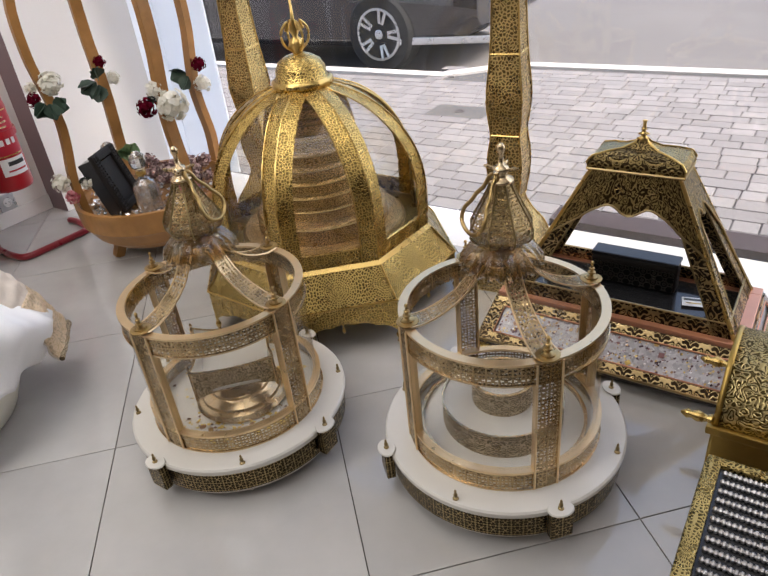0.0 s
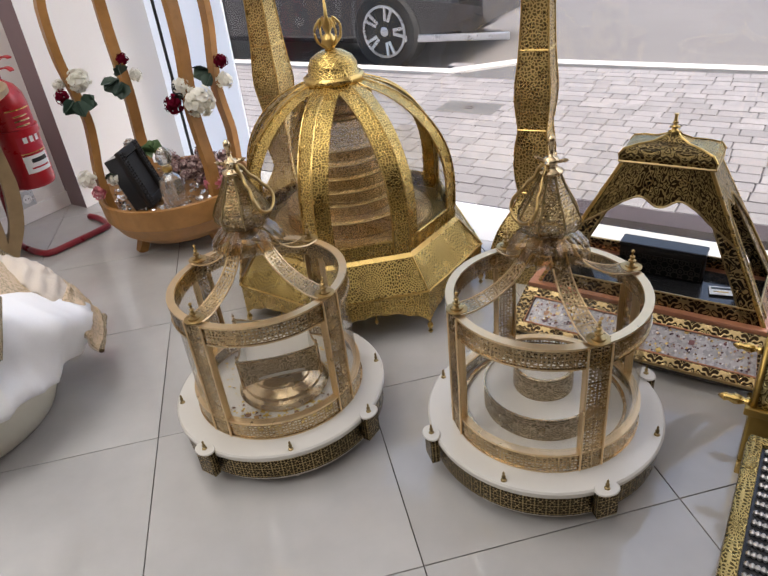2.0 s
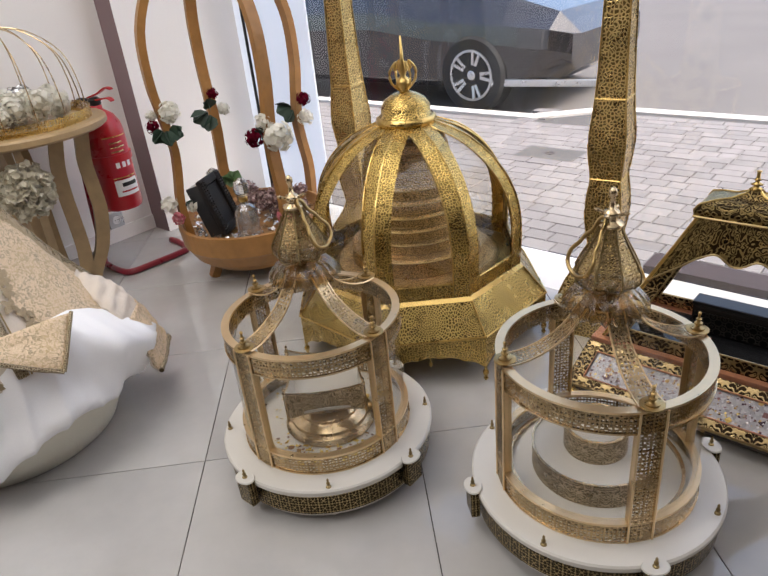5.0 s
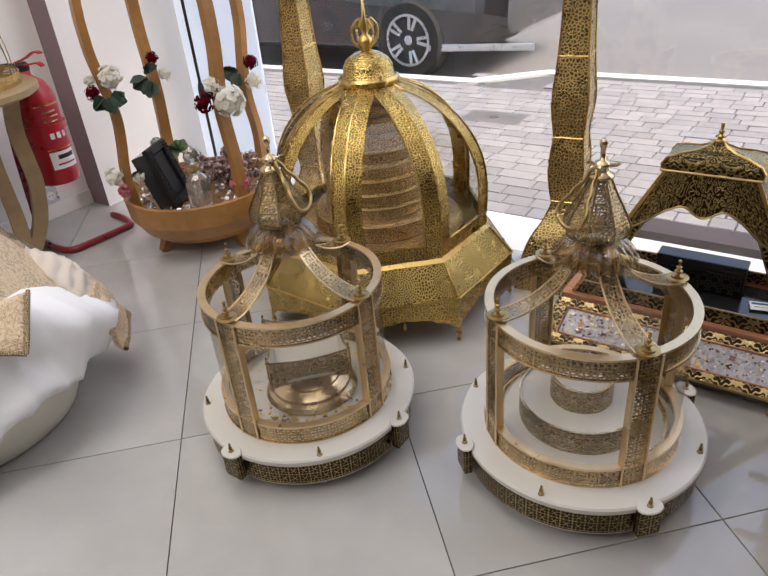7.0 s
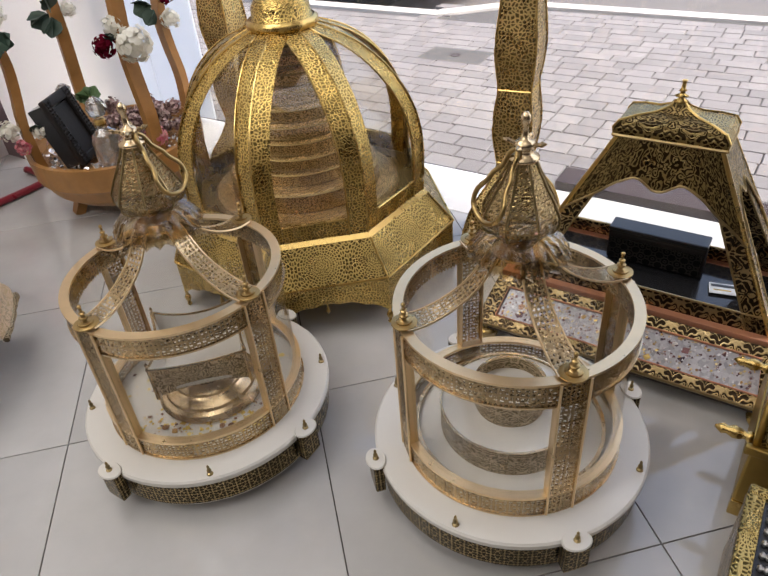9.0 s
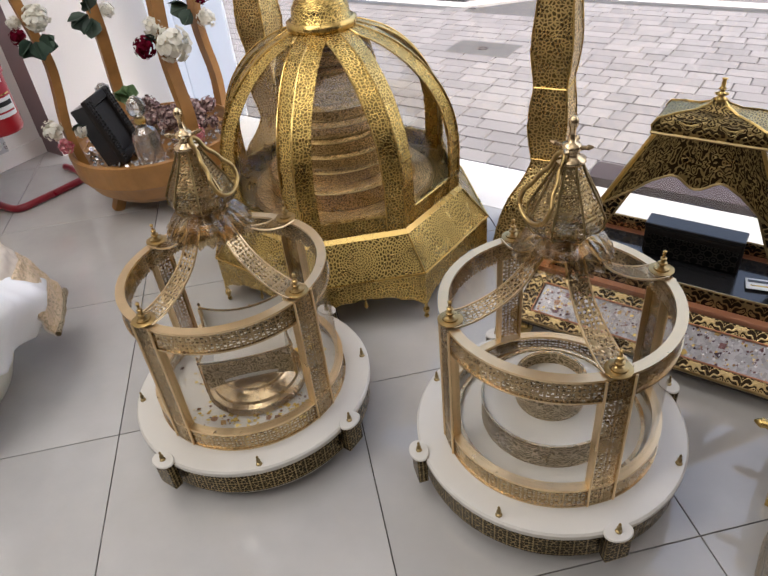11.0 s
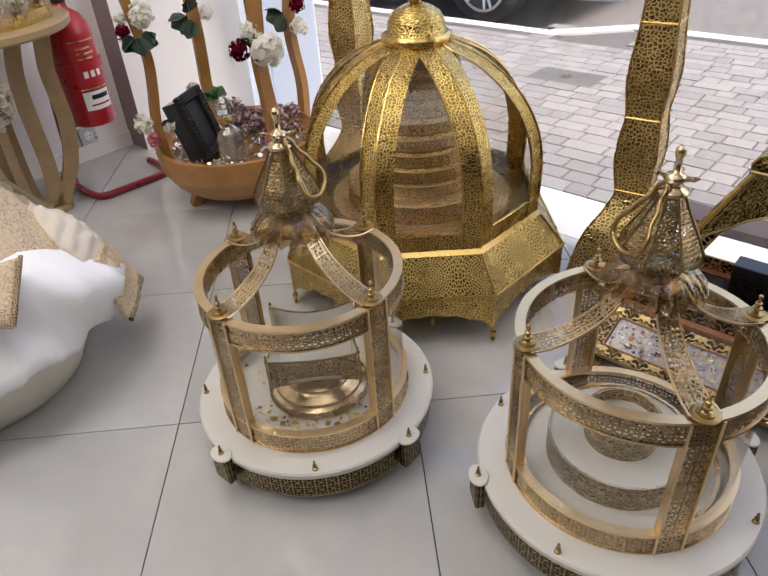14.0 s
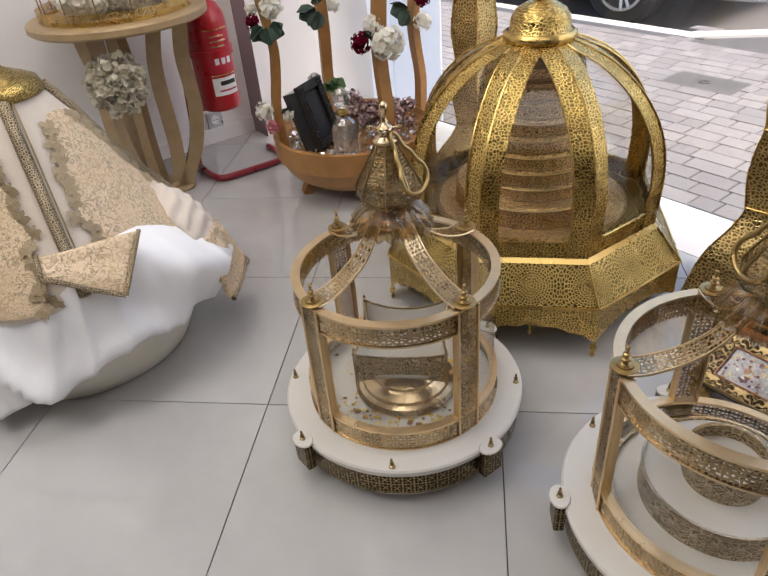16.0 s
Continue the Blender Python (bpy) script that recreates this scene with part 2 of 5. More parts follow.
# BROWN is gold darkened to carry the backlit look of the pyramid frame
YELLOW, PALE, BROWN = (0.74, 0.51, 0.17), (0.72, 0.53, 0.28), (0.36, 0.27, 0.13)
M = {
    "gold": mat_plain("polished_gold", (0.62, 0.43, 0.15), 0.28, 1.0, 0.15, 40, 0.1),
    "gold_dull": mat_plain("satin_gold", (0.42, 0.28, 0.08), 0.42, 1.0, 0.15, 40, 0.1),
    "gold_scroll": mat_filigree("scrolled_gold", (0.62, 0.49, 0.23), "scroll", 0.09, 0.0062, 0.7, 0.34, holes=False, dark=(0.17, 0.125, 0.05), relief=0.5),
    "gold_net": mat_filigree("pierced_gold", YELLOW, "free", 0.05, 0.009, 0.11, relief=0.2),
    # lace and tower net are opaque; dark stands for the unlit inside behind holes
    "gold_lace": mat_filigree("gold_lace", (0.74, 0.52, 0.17), "free", 0.05, 0.0086, 0.15, 0.26, holes=False, dark=(0.22, 0.15, 0.05), relief=0.3, tarnish=0.25, warp=0.3),
    "gold_chased": mat_filigree("chased_gold", (0.47, 0.335, 0.115), "rosette", 0.15, 0.0075, 0.17, 0.3, holes=False, dark=(0.085, 0.058, 0.018), relief=0.3, tarnish=0.3),
    "tower_net": mat_filigree("tower_net", (0.80, 0.59, 0.25), "free", 0.05, 0.0105, 0.16, 0.28, holes=False, dark=(0.20, 0.135, 0.05), relief=0.3),
    "tier": mat_filigree("chased_tier", (0.90, 0.63, 0.29), "free", 0.03, 0.0072, 0.17, 0.36, holes=False, dark=(0.26, 0.16, 0.055), relief=0.4, warp=0.8),
    "tier_rope": mat_plain("rope_gold", (0.5, 0.36, 0.15), 0.4, 1.0, 0.3, 400, 0.8),
    "pale": mat_plain("champagne_gold", (0.64, 0.49, 0.30), 0.24, 1.0, 0.1, 40, 0.1),
    "gilt_rim": mat_plain("gilt_rim", (0.76, 0.575, 0.34), 0.32, 0.95, 0.1, 40, 0.05),
    "pale_net": mat_filigree("pierced_champagne", (0.54, 0.40, 0.225), "petal", 0.025, 0.004, 0.28, 0.22, relief=0.2, tarnish=0.5),
    "pale_chased": mat_filigree("chased_champagne", (0.70, 0.57, 0.39), "scroll", 0.075, 0.0052, 0.68, 0.34, holes=False, dark=(0.20, 0.155, 0.085), relief=0.4),
    "crown_net": mat_filigree("pierced_crown", (0.40, 0.29, 0.145), "petal", 0.022, 0.004, 0.3, 0.24, relief=0.2, tarnish=0.5),
    "brown_net": mat_filigree("dark_holed_brown_gold", (0.40, 0.30, 0.15), "petal", 0.025, 0.004, 0.05, 0.32, holes=False, dark=(0.04, 0.03, 0.015), relief=0.3),
    "finial": mat_plain("turned_brass", (0.42, 0.29, 0.12), 0.3, 1.0, 0.15, 40, 0.05),
    "brown": mat_plain("darkened_gold", BROWN, 0.35, 1.0, 0.15, 40, 0.1),
    "copper": mat_plain("copper_board", (0.62, 0.30, 0.19), 0.35, 0.6, 0.1, 40, 0.05),
    "cream": mat_plain("cream_lacquer", (0.66, 0.63, 0.58), 0.32, 0.0, 0.015, 60, 0.01, coat=0.25, uneven=0.02),
    "wall": mat_plain("wall_paint", (0.82, 0.79, 0.77), 0.75, 0.0, 0.03, 180, 0.12, 1.5),
    # pier face turned from the window: its shade is put into this dark mauve
    "mauve": mat_plain("mauve_in_shade", (0.25, 0.175, 0.185), 0.7, 0.0, 0.05, 180, 0.1, 1.5),
    "ceiling": mat_plain("ceiling_paint", (0.78, 0.77, 0.75), 0.8, 0.0, 0.02, 180, 0.1, 1.5),
    "tile": mat_random("floor_porcelain", [(0.0, (0.50, 0.485, 0.47)), (1.0, (0.54, 0.525, 0.51))], 0.06, 0.0, "object", 3.0),
    "grout": mat_plain("grout", (0.10, 0.09, 0.08), 0.9),
    "sill": mat_plain("white_sill_stone", (0.66, 0.645, 0.625), 0.25, 0.0, 0.04, 20, 0.03),
    "paver": mat_random("concrete_paver", [(0.0, (0.185, 0.172, 0.172)), (0.5, (0.22, 0.205, 0.205)), (1.0, (0.25, 0.234, 0.23))], 0.85, 0.0, "object", 60),
    "paver_far": mat_random("concrete_pavers", [(0.0, (0.185, 0.172, 0.172)), (0.5, (0.22, 0.205, 0.205)), (1.0, (0.25, 0.234, 0.23))], 0.85, 0.0, "island", 60),
    "sand": mat_plain("joint_sand", (0.09, 0.085, 0.085), 0.95),
    "asphalt": mat_plain("asphalt", (0.13, 0.12, 0.115), 0.9, 0.0, 0.2, 120, 0.5, 0.7),
    "kerb": mat_plain("kerb_concrete", (0.52, 0.50, 0.48), 0.85, 0.0, 0.1, 60, 0.3),
    "alu": mat_plain("dark_aluminium", (0.045, 0.03, 0.03), 0.6, 0.0, 0.1, spec=0.2),
    "steel": mat_plain("brushed_steel", (0.55, 0.56, 0.58), 0.3, 0.9, 0.05),
    "film": mat_film(),
    "taupe": mat_plain("taupe_dark_surround", (0.11, 0.085, 0.07), 0.7, 0.0, 0.1, 120, 0.2, 1.0),
    "cloth": mat_plain("cream_cloth", (0.66, 0.57, 0.48), 0.65, 0.0, 0.06, 260, 0.5, 6),
    "glass": mat_glass("window_glass"),
    "clear": mat_glass("clear_acrylic", (0.97, 0.965, 0.95), 0.02, 1.4, gloss=0.35),
    "flute": mat_glass("fluted_glass", (0.84, 0.77, 0.66), 0.08, 1.45, gloss=0.81),
    "amber_glass": mat_glass("amber_glass", (0.76, 0.66, 0.48), 0.08, gloss=0.82),
    "crystal": mat_plain("crystal", (0.72, 0.70, 0.67), 0.08, 0.0, 0.05, 30, 0.0, coat=1.0),
    "red": mat_plain("red_enamel", (0.42, 0.006, 0.016), 0.32, 0.0, 0.06, 30, 0.02, coat=0.2),
    "crimson": mat_plain("crimson_enamel", (0.22, 0.008, 0.02), 0.3, 0.0, 0.08, 30, 0.05, coat=0.3),
    "white": mat_plain("white_plastic", (0.8, 0.8, 0.8), 0.4, 0.0, 0.03),
    "black": mat_plain("black_plastic", (0.015, 0.015, 0.016), 0.35),
    "wood": mat_plain("honey_wood", (0.34, 0.165, 0.048), 0.4, 0.0, 0.25, 30, 0.15, 8),
    "table_wood": mat_plain("gilded_wood", (0.38, 0.265, 0.14), 0.42, 0.1, 0.2, 30, 0.15, 6),
    "leather": mat_plain("black_leather", (0.014, 0.011, 0.010), 0.5, 0.0, 0.2, 90, 0.5, spec=0.25),
    "satin": mat_plain("white_satin", (0.93, 0.92, 0.93), 0.35, 0.0, 0.03, 200, 0.05),
    "bowl": mat_plain("cream_basin", (0.84, 0.81, 0.70), 0.4, 0.0, 0.03, 60, 0.03),
    "leaf": mat_random("eucalyptus", [(0, (0.02, 0.045, 0.03)), (1, (0.06, 0.10, 0.07))], 0.5),
    "petal_white": mat_petal("white_petal", (0.82, 0.79, 0.70), (0.92, 0.90, 0.83)),
    "petal_cream": mat_petal("cream_petal", (0.55, 0.50, 0.39), (0.72, 0.67, 0.55)),
    "petal_red": mat_petal("wine_petal", (0.10, 0.005, 0.015), (0.20, 0.01, 0.03)),
    "petal_pink": mat_petal("pink_petal", (0.65, 0.15, 0.22), (0.8, 0.45, 0.45)),
    "dried": mat_random("dried_petal", [(0, (0.10, 0.05, 0.05)), (0.5, (0.32, 0.18, 0.17)), (1, (0.55, 0.42, 0.38))], 0.7),
    "confetti": mat_random("confetti", [(0, (0.05, 0.03, 0.05)), (0.3, (0.25, 0.12, 0.12)), (0.5, (0.75, 0.55, 0.15)), (0.7, (0.45, 0.42, 0.5)), (1, (0.8, 0.8, 0.82))], 0.3, 0.5),
    "confetti_gold": mat_random("gold_confetti", [(0, (0.12, 0.06, 0.05)), (0.15, (0.35, 0.18, 0.08)), (0.3, (0.78, 0.54, 0.10)), (1, (0.88, 0.68, 0.2))], 0.35, 0.3),
    "foil": mat_plain("silver_foil", (0.75, 0.75, 0.76), 0.25, 0.8, 0.1, 60, 1.0),
    "tyre": mat_plain("tyre_rubber", (0.02, 0.02, 0.02), 0.8),
    "car": mat_plain("dark_car_paint", (0.012, 0.012, 0.015), 0.2, 0.0, 0.05, 40, 0.0, coat=1.0),
    "bead": mat_plain("silver_bead", (0.62, 0.60, 0.60), 0.3, 0.9, 0.1),
    "black_gloss": mat_plain("black_glass_board", (0.02, 0.02, 0.022), 0.12, 0.0, 0.1, 30, 0.0),
    "iron": mat_plain("cast_iron", (0.10, 0.095, 0.092), 0.75, 0.1, 0.2, 60, 0.5),
    "green": mat_random("green_leaf", [(0, (0.08, 0.16, 0.06)), (1, (0.22, 0.34, 0.16))], 0.5),
    "label_red": mat_plain("label_red", (0.42, 0.012, 0.03), 0.4, 0.0, 0.05),
    "dark_emboss": mat_filigree("embossed_black", (0.07, 0.065, 0.06), "rings", 0.03, 0.005, 0.3, 0.35, holes=False, dark=(0.02, 0.02, 0.02)),
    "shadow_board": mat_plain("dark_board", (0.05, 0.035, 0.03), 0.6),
}


M["crystal"].node_tree.nodes["Principled BSDF"].inputs["Transmission Weight"].default_value = 0.88
M["tile"].node_tree.nodes["Principled BSDF"].inputs["IOR"].default_value = 1.65


def mat_brocade():
    """Gold and grey thread flowers, sewn densely on cream."""
    m, t, n, l, p = nodes_of("gold_brocade")
    v = coords(t)
    w = n.new("ShaderNodeTexNoise")
    w.inputs["Scale"].default_value = 30
    l.new(v, w.inputs["Vector"])
    wm = n.new("ShaderNodeMix")
    wm.data_type = "VECTOR"
    wm.inputs["Factor"].default_value = 0.02
    l.new(v, wm.inputs[4])
    l.new(w.outputs["Color"], wm.inputs[5])
    scroll = noise_tex(t, wm.outputs[1], 58, 1.5)
    wave = math_node(t, "SINE", math_node(t, "MULTIPLY", scroll, 26.0))
    small = n.new("ShaderNodeTexVoronoi")
    small.inputs["Scale"].default_value = 210
    l.new(v, small.inputs["Vector"])
    fine = noise_tex(t, v, 320, 3)
    tone = noise_tex(t, v, 12, 3)
    outline = ramp(t, wave, [(0.15, 0.0), (0.6, 1.0)])
    beads = ramp(t, small.outputs["Distance"], [(0.1, 1.0), (0.5, 0.0)])
    k = math_node(t, "MULTIPLY", outline, math_node(t, "ADD", math_node(t, "MULTIPLY", beads, 0.5), 0.5))
    mx = n.new("ShaderNodeMix")
    mx.data_type = "RGBA"
    l.new(k, mx.inputs[0])
    l.new(ramp(t, fine, [(0.3, (0.62, 0.46, 0.30)), (0.7, (0.82, 0.64, 0.44))]), mx.inputs[6])
    l.new(ramp(t, tone, [(0.40, (0.30, 0.235, 0.15)), (0.6, (0.55, 0.40, 0.20))]), mx.inputs[7])
    l.new(mx.outputs[2], p.inputs["Base Color"])
    p.inputs["Roughness"].default_value = 0.5
    p.inputs["Metallic"].default_value = 0.15
    bump(t, math_node(t, "ADD", k, math_node(t, "MULTIPLY", beads, 0.5)), 0.7, 0.003)
    return m


M["brocade"] = mat_brocade()
M["silver_thread"] = mat_plain("silver_thread", (0.36, 0.27, 0.16), 0.45, 0.25, 0.4, 300, 0.8)
M["braid"] = mat_filigree("gold_braid", (0.52, 0.43, 0.30), "free", 0.05, 0.006, 0.16, 0.5, holes=False, dark=(0.14, 0.10, 0.055))


# ---- mesh helpers ----
def mesh_ob(name, bm, material, smooth=False):
    me = bpy.data.meshes.new(name)
    if not bm.loops.layers.uv:
        uv = bm.loops.layers.uv.verify()
        bm.normal_update()
        for fc in bm.faces:
            e = Vector((0, 0, 1)).cross(fc.normal)
            e = e.normalized() if e.length > 0.1 else Vector((1, 0, 0))
            g = fc.normal.cross(e)
            for lp in fc.loops:
                lp[uv].uv = (lp.vert.co.dot(e), lp.vert.co.dot(g))
    if smooth:
        for fc in bm.faces:
            fc.smooth = True
    bm.to_mesh(me)
    bm.free()
    for mm in material if isinstance(material, (list, tuple)) else [material]:
        me.materials.append(mm)
    return new(name, me)


def part(name, bm, material, parent, label="", smooth=False, at=None):
    ob = mesh_ob(name, bm, material, smooth)
    ob.parent = parent
    if at is not None:
        ob.matrix_basis = at
    if label:
        ob["label"] = label
    return ob


def thing(name, m, label, category, group="", kind=""):
    e = new(name)
    e.empty_display_size = 0.05
    e.matrix_basis = m
    return tagged(e, label, category, group, kind)


def box(size, at=(0, 0, 0), bevel=0.0, m=None, bm=None):
    bm = bm or bmesh.new()
    mm = Matrix.Translation(at) @ (m or Matrix()) @ Matrix.Diagonal((*size, 1))
    r = bmesh.ops.create_cube(bm, size=1, matrix=mm)
    if bevel:
        es = {e for v in r["verts"] for e in v.link_edges}
        bmesh.ops.bevel(bm, geom=list(es), offset=bevel, segments=2, affect="EDGES", profile=0.6)
    return bm


def loft(rings, bm=None, cap=True, closed=True):
    """Skin a list of rings of points."""
    bm = bm or bmesh.new()
    uv = bm.loops.layers.uv.verify()
    vs = [[bm.verts.new(p) for p in r] for r in rings]
    n = len(rings[0])
    across, along = [], [0.0]
    for k, r in enumerate(vs):
        row = [-(r[1].co - r[0].co).length / 2]
        for i in range(n):
            row.append(row[-1] + (r[(i + 1) % n].co - r[i].co).length)
        across.append(row)
        if k:
            along.append(along[-1] + (r[0].co - vs[k - 1][0].co).length)
    for k, (a, b) in enumerate(zip(vs, vs[1:])):
        for i in range(n if closed else n - 1):
            j = (i + 1) % n
            fc = bm.faces.new((a[i], a[j], b[j], b[i]))
            for lp, w in zip(fc.loops, ((across[k][i], along[k]), (across[k][i + 1], along[k]), (across[k + 1][i + 1], along[k + 1]), (across[k + 1][i], along[k + 1]))):
                lp[uv].uv = w
    if cap and closed:
        bm.faces.new(vs[0][::-1])
        bm.faces.new(vs[-1])
    return bm


def lathe(profile, seg=32, bm=None, cap=True, turn=0.0, at=(0, 0)):
    """Turned form: profile of (radius, z)."""
    rings = []
    for r, z in profile:
        rings.append([(at[0] + r * math.cos(turn + 2 * math.pi * i / seg), at[1] + r * math.sin(turn + 2 * math.pi * i / seg), z) for i in range(seg)])
    return loft(rings, bm, cap)


def ring_wall(r0, r1, z0, z1, seg=64, a0=0.0, a1=2 * math.pi, bm=None):
    """A curved wall with inner and outer radius, all round or over an arc."""
    full = abs(a1 - a0 - 2 * math.pi) < 1e-6
    bm = bm or bmesh.new()
    uv = bm.loops.layers.uv.verify()
    vs = []
    for i in range(seg if full else seg + 1):
        a = a0 + (a1 - a0) * i / seg
        c, s = math.cos(a), math.sin(a)
        vs.append([bm.verts.new((r * c, r * s, z)) for r, z in ((r1, z0), (r1, z1), (r0, z1), (r0, z0))])
    k = len(vs)
    for i in range(k if full else k - 1):
        a, b = vs[i], vs[(i + 1) % k]
        for j in range(4):
            jj = (j + 1) % 4
            fc = bm.faces.new((a[j], b[j], b[jj], a[jj]))
            u0, u1 = (a1 - a0) * r1 * i / seg - (0 if full else (a1 - a0) * r1 / 2), (a1 - a0) * r1 * (i + 1) / seg - (0 if full else (a1 - a0) * r1 / 2)
            for lp, u in zip(fc.loops, (u0, u1, u1, u0)):
                lp[uv].uv = (u, lp.vert.co.z - (z0 + z1) / 2)
    if not full:
        bm.faces.new(vs[0])
        bm.faces.new(vs[-1][::-1])
    return bm


def strip(points, widths, side, thick, bm=None):
    """A flat band swept along points; side: unit vector across it; thick: metres."""
    rings = []
    pts = [Vector(p) for p in points]
    for i, p in enumerate(pts):
        d = (pts[min(i + 1, len(pts) - 1)] - pts[max(i - 1, 0)]).normalized()
        sd = Vector(side[i] if isinstance(side, list) else side).normalized()
        nn = d.cross(sd).normalized() * thick / 2
        w = (widths[i] if isinstance(widths, (list, tuple)) else widths) / 2
        rings.append([p + sd * w + nn, p - sd * w + nn, p - sd * w - nn, p + sd * w - nn])
    return loft(rings, bm)


def tube(points, r, seg=10, bm=None, closed=False):
    pts = [Vector(p) for p in points]
    rings, up = [], Vector((0, 0, 1))
    for i, p in enumerate(pts):
        if closed:
            d = (pts[(i + 1) % len(pts)] - pts[i - 1]).normalized()
        else:
            d = (pts[min(i + 1, len(pts) - 1)] - pts[max(i - 1, 0)]).normalized()
        a = d.cross(up)
        if a.length < 0.05:
            a = d.cross(Vector((1, 0, 0)))
        a.normalize()
        b = d.cross(a)
        rr = r[i] if isinstance(r, (list, tuple)) else r
        rings.append([p + (a * math.cos(2 * math.pi * k / seg) + b * math.sin(2 * math.pi * k / seg)) * rr for k in range(seg)])
    if closed:
        rings.append(rings[0])
    return loft(rings, bm, cap=not closed)


def smooth_line(points, n=6):
    """Catmull-Rom through the points."""
    pts = [Vector(p) for p in points]
    out = []
    for i in range(len(pts) - 1):
        a, b, c, d = pts[max(i - 1, 0)], pts[i], pts[i + 1], pts[min(i + 2, len(pts) - 1)]
        for k in range(n):
            u = k / n
            out.append(0.5 * ((2 * b) + (c - a) * u + (2 * a - 5 * b + 4 * c - d) * u * u + (3 * b - a - 3 * c + d) * u ** 3))
    out.append(pts[-1])
    return out


def polar(r, a, z):
    return Vector((r * math.cos(a), r * math.sin(a), z))


def quad_sheet(corners, thick, bm=None, nu=1, nv=1):
    """A thin plate from four corners (counter-clockwise seen from its face)."""
    a, b, c, d = [Vector(p) for p in corners]
    n = (b - a).cross(d - a).normalized() * thick
    bm = bm or bmesh.new()
    v = [bm.verts.new(p) for p in (a, b, c, d, a - n, b - n, c - n, d - n)]
    uv = bm.loops.layers.uv.verify()
    e, mid = (b - a).normalized(), (a + b + c + d) / 4
    g = n.normalized().cross(e)
    for f in ((0, 1, 2, 3), (7, 6, 5, 4), (0, 4, 5, 1), (1, 5, 6, 2), (2, 6, 7, 3), (3, 7, 4, 0)):
        for lp in bm.faces.new([v[i] for i in f]).loops:
            lp[uv].uv = ((lp.vert.co - mid).dot(e), (lp.vert.co - mid).dot(g))
    return bm


def poly_prism(outline, z0, z1, bm=None):
    bm = bm or bmesh.new()
    lo = [bm.verts.new((x, y, z0)) for x, y in outline]
    hi = [bm.verts.new((x, y, z1)) for x, y in outline]
    n = len(outline)
    bm.faces.new(lo[::-1])
    bm.faces.new(hi)
    for i in range(n):
        j = (i + 1) % n
        bm.faces.new((lo[i], lo[j], hi[j], hi[i]))
    return bm


def blossom(bm, at, r, rng, petals=46, curl=0.5, broad=1.0):
    """A full flower head of many small cupped petals."""
    at = Vector(at)
    for k in range(int(petals * 4 / broad ** 2)):
        n = Vector((rng.gauss(0, 1), rng.gauss(0, 1), rng.gauss(0, 1))).normalized()
        c = at + n * r * rng.uniform(0.35, 0.95)
        u = n.orthogonal().normalized()
        u = Matrix.Rotation(rng.uniform(0, 6.28), 3, n) @ u
        w = n.cross(u)
        q = r * rng.uniform(0.14, 0.27) * broad
        mid = bm.verts.new(c - n * q * curl * 0.3)
        rim = []
        for i in range(6):
            a = i / 6 * 6.283
            rim.append(bm.verts.new(c + (u * math.cos(a) + w * math.sin(a)) * q * rng.uniform(0.8, 1.15) + n * q * curl * rng.uniform(0.0, 0.8)))
        for i in range(6):
            bm.faces.new((mid, rim[i], rim[(i + 1) % 6]))


def leaf(bm, at, way, r, rng):
    way = Vector(way).normalized()
    u = way.orthogonal().normalized()
    u = Matrix.Rotation(rng.uniform(0, 6.28), 3, way) @ u
    n = way.cross(u)
    at = Vector(at)
    outline = [(0, 0), (0.3, 0.42), (0.65, 0.5), (1, 0.1), (1.05, 0), (1, -0.1), (0.65, -0.5), (0.3, -0.42)]
    vs = [bm.verts.new(at + way * r * a + u * r * b + n * r * 0.25 * abs(b)) for a, b in outline]
    bm.faces.new(vs[:5])
    bm.faces.new([vs[0]] + vs[4:])


# ---- the setting ----
def setting(name, bm, material, label, category, smooth=False, m=ROOM):
    ob = mesh_ob(name, bm, material, smooth)
    ob.matrix_basis = m
    return tagged(ob, label, category, kind="structure")


ground = setting("ground", box((400, 400, 0.1), (0, 0, -0.17)), M["asphalt"], "grey worn asphalt ground of the street", "road")
floor = setting("floor", box((S1 - S0, 2.226 - D0 + 0.02, 0.1), ((S0 + S1) / 2, (2.226 + D0) / 2 - 0.01, -0.0555)), M["grout"], "polished white porcelain floor tiles laid diagonally", "floor")
sill = setting("window_sill", box((S1 - S0, 0.30, 0.1), ((S0 + S1) / 2, 2.38, -0.052), 0.003), M["sill"], "white stone strip along the shop window", "sill")
wall_left = setting("wall_left", box((0.2, 1.807 - D0, HIGH), (S0 - 0.1, (1.807 + D0) / 2, HIGH / 2)), M["wall"], "white painted wall beside the window", "wall")
wall_pier = setting("wall_pier", box((0.3, D1 + 0.14 - 1.807, HIGH), (S0 - 0.2 + 0.195, (D1 + 0.14 + 1.807) / 2, HIGH / 2)), [M["wall"], M["mauve"]], "pier at the shop window, inner face coloured a shaded mauve", "wall")
# inner face gets the colour that carries its shade
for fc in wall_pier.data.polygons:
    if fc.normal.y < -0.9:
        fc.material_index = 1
# unseen closing walls, coloured dark to cut fill and deepen metal reflections
wall_back = setting("wall_back", box((S1 - S0 + 0.4, 0.2, HIGH), ((S0 + S1) / 2, D0 - 0.1, HIGH / 2)), M["taupe"], "plain unseen wall, dark taupe to deepen reflections", "wall")
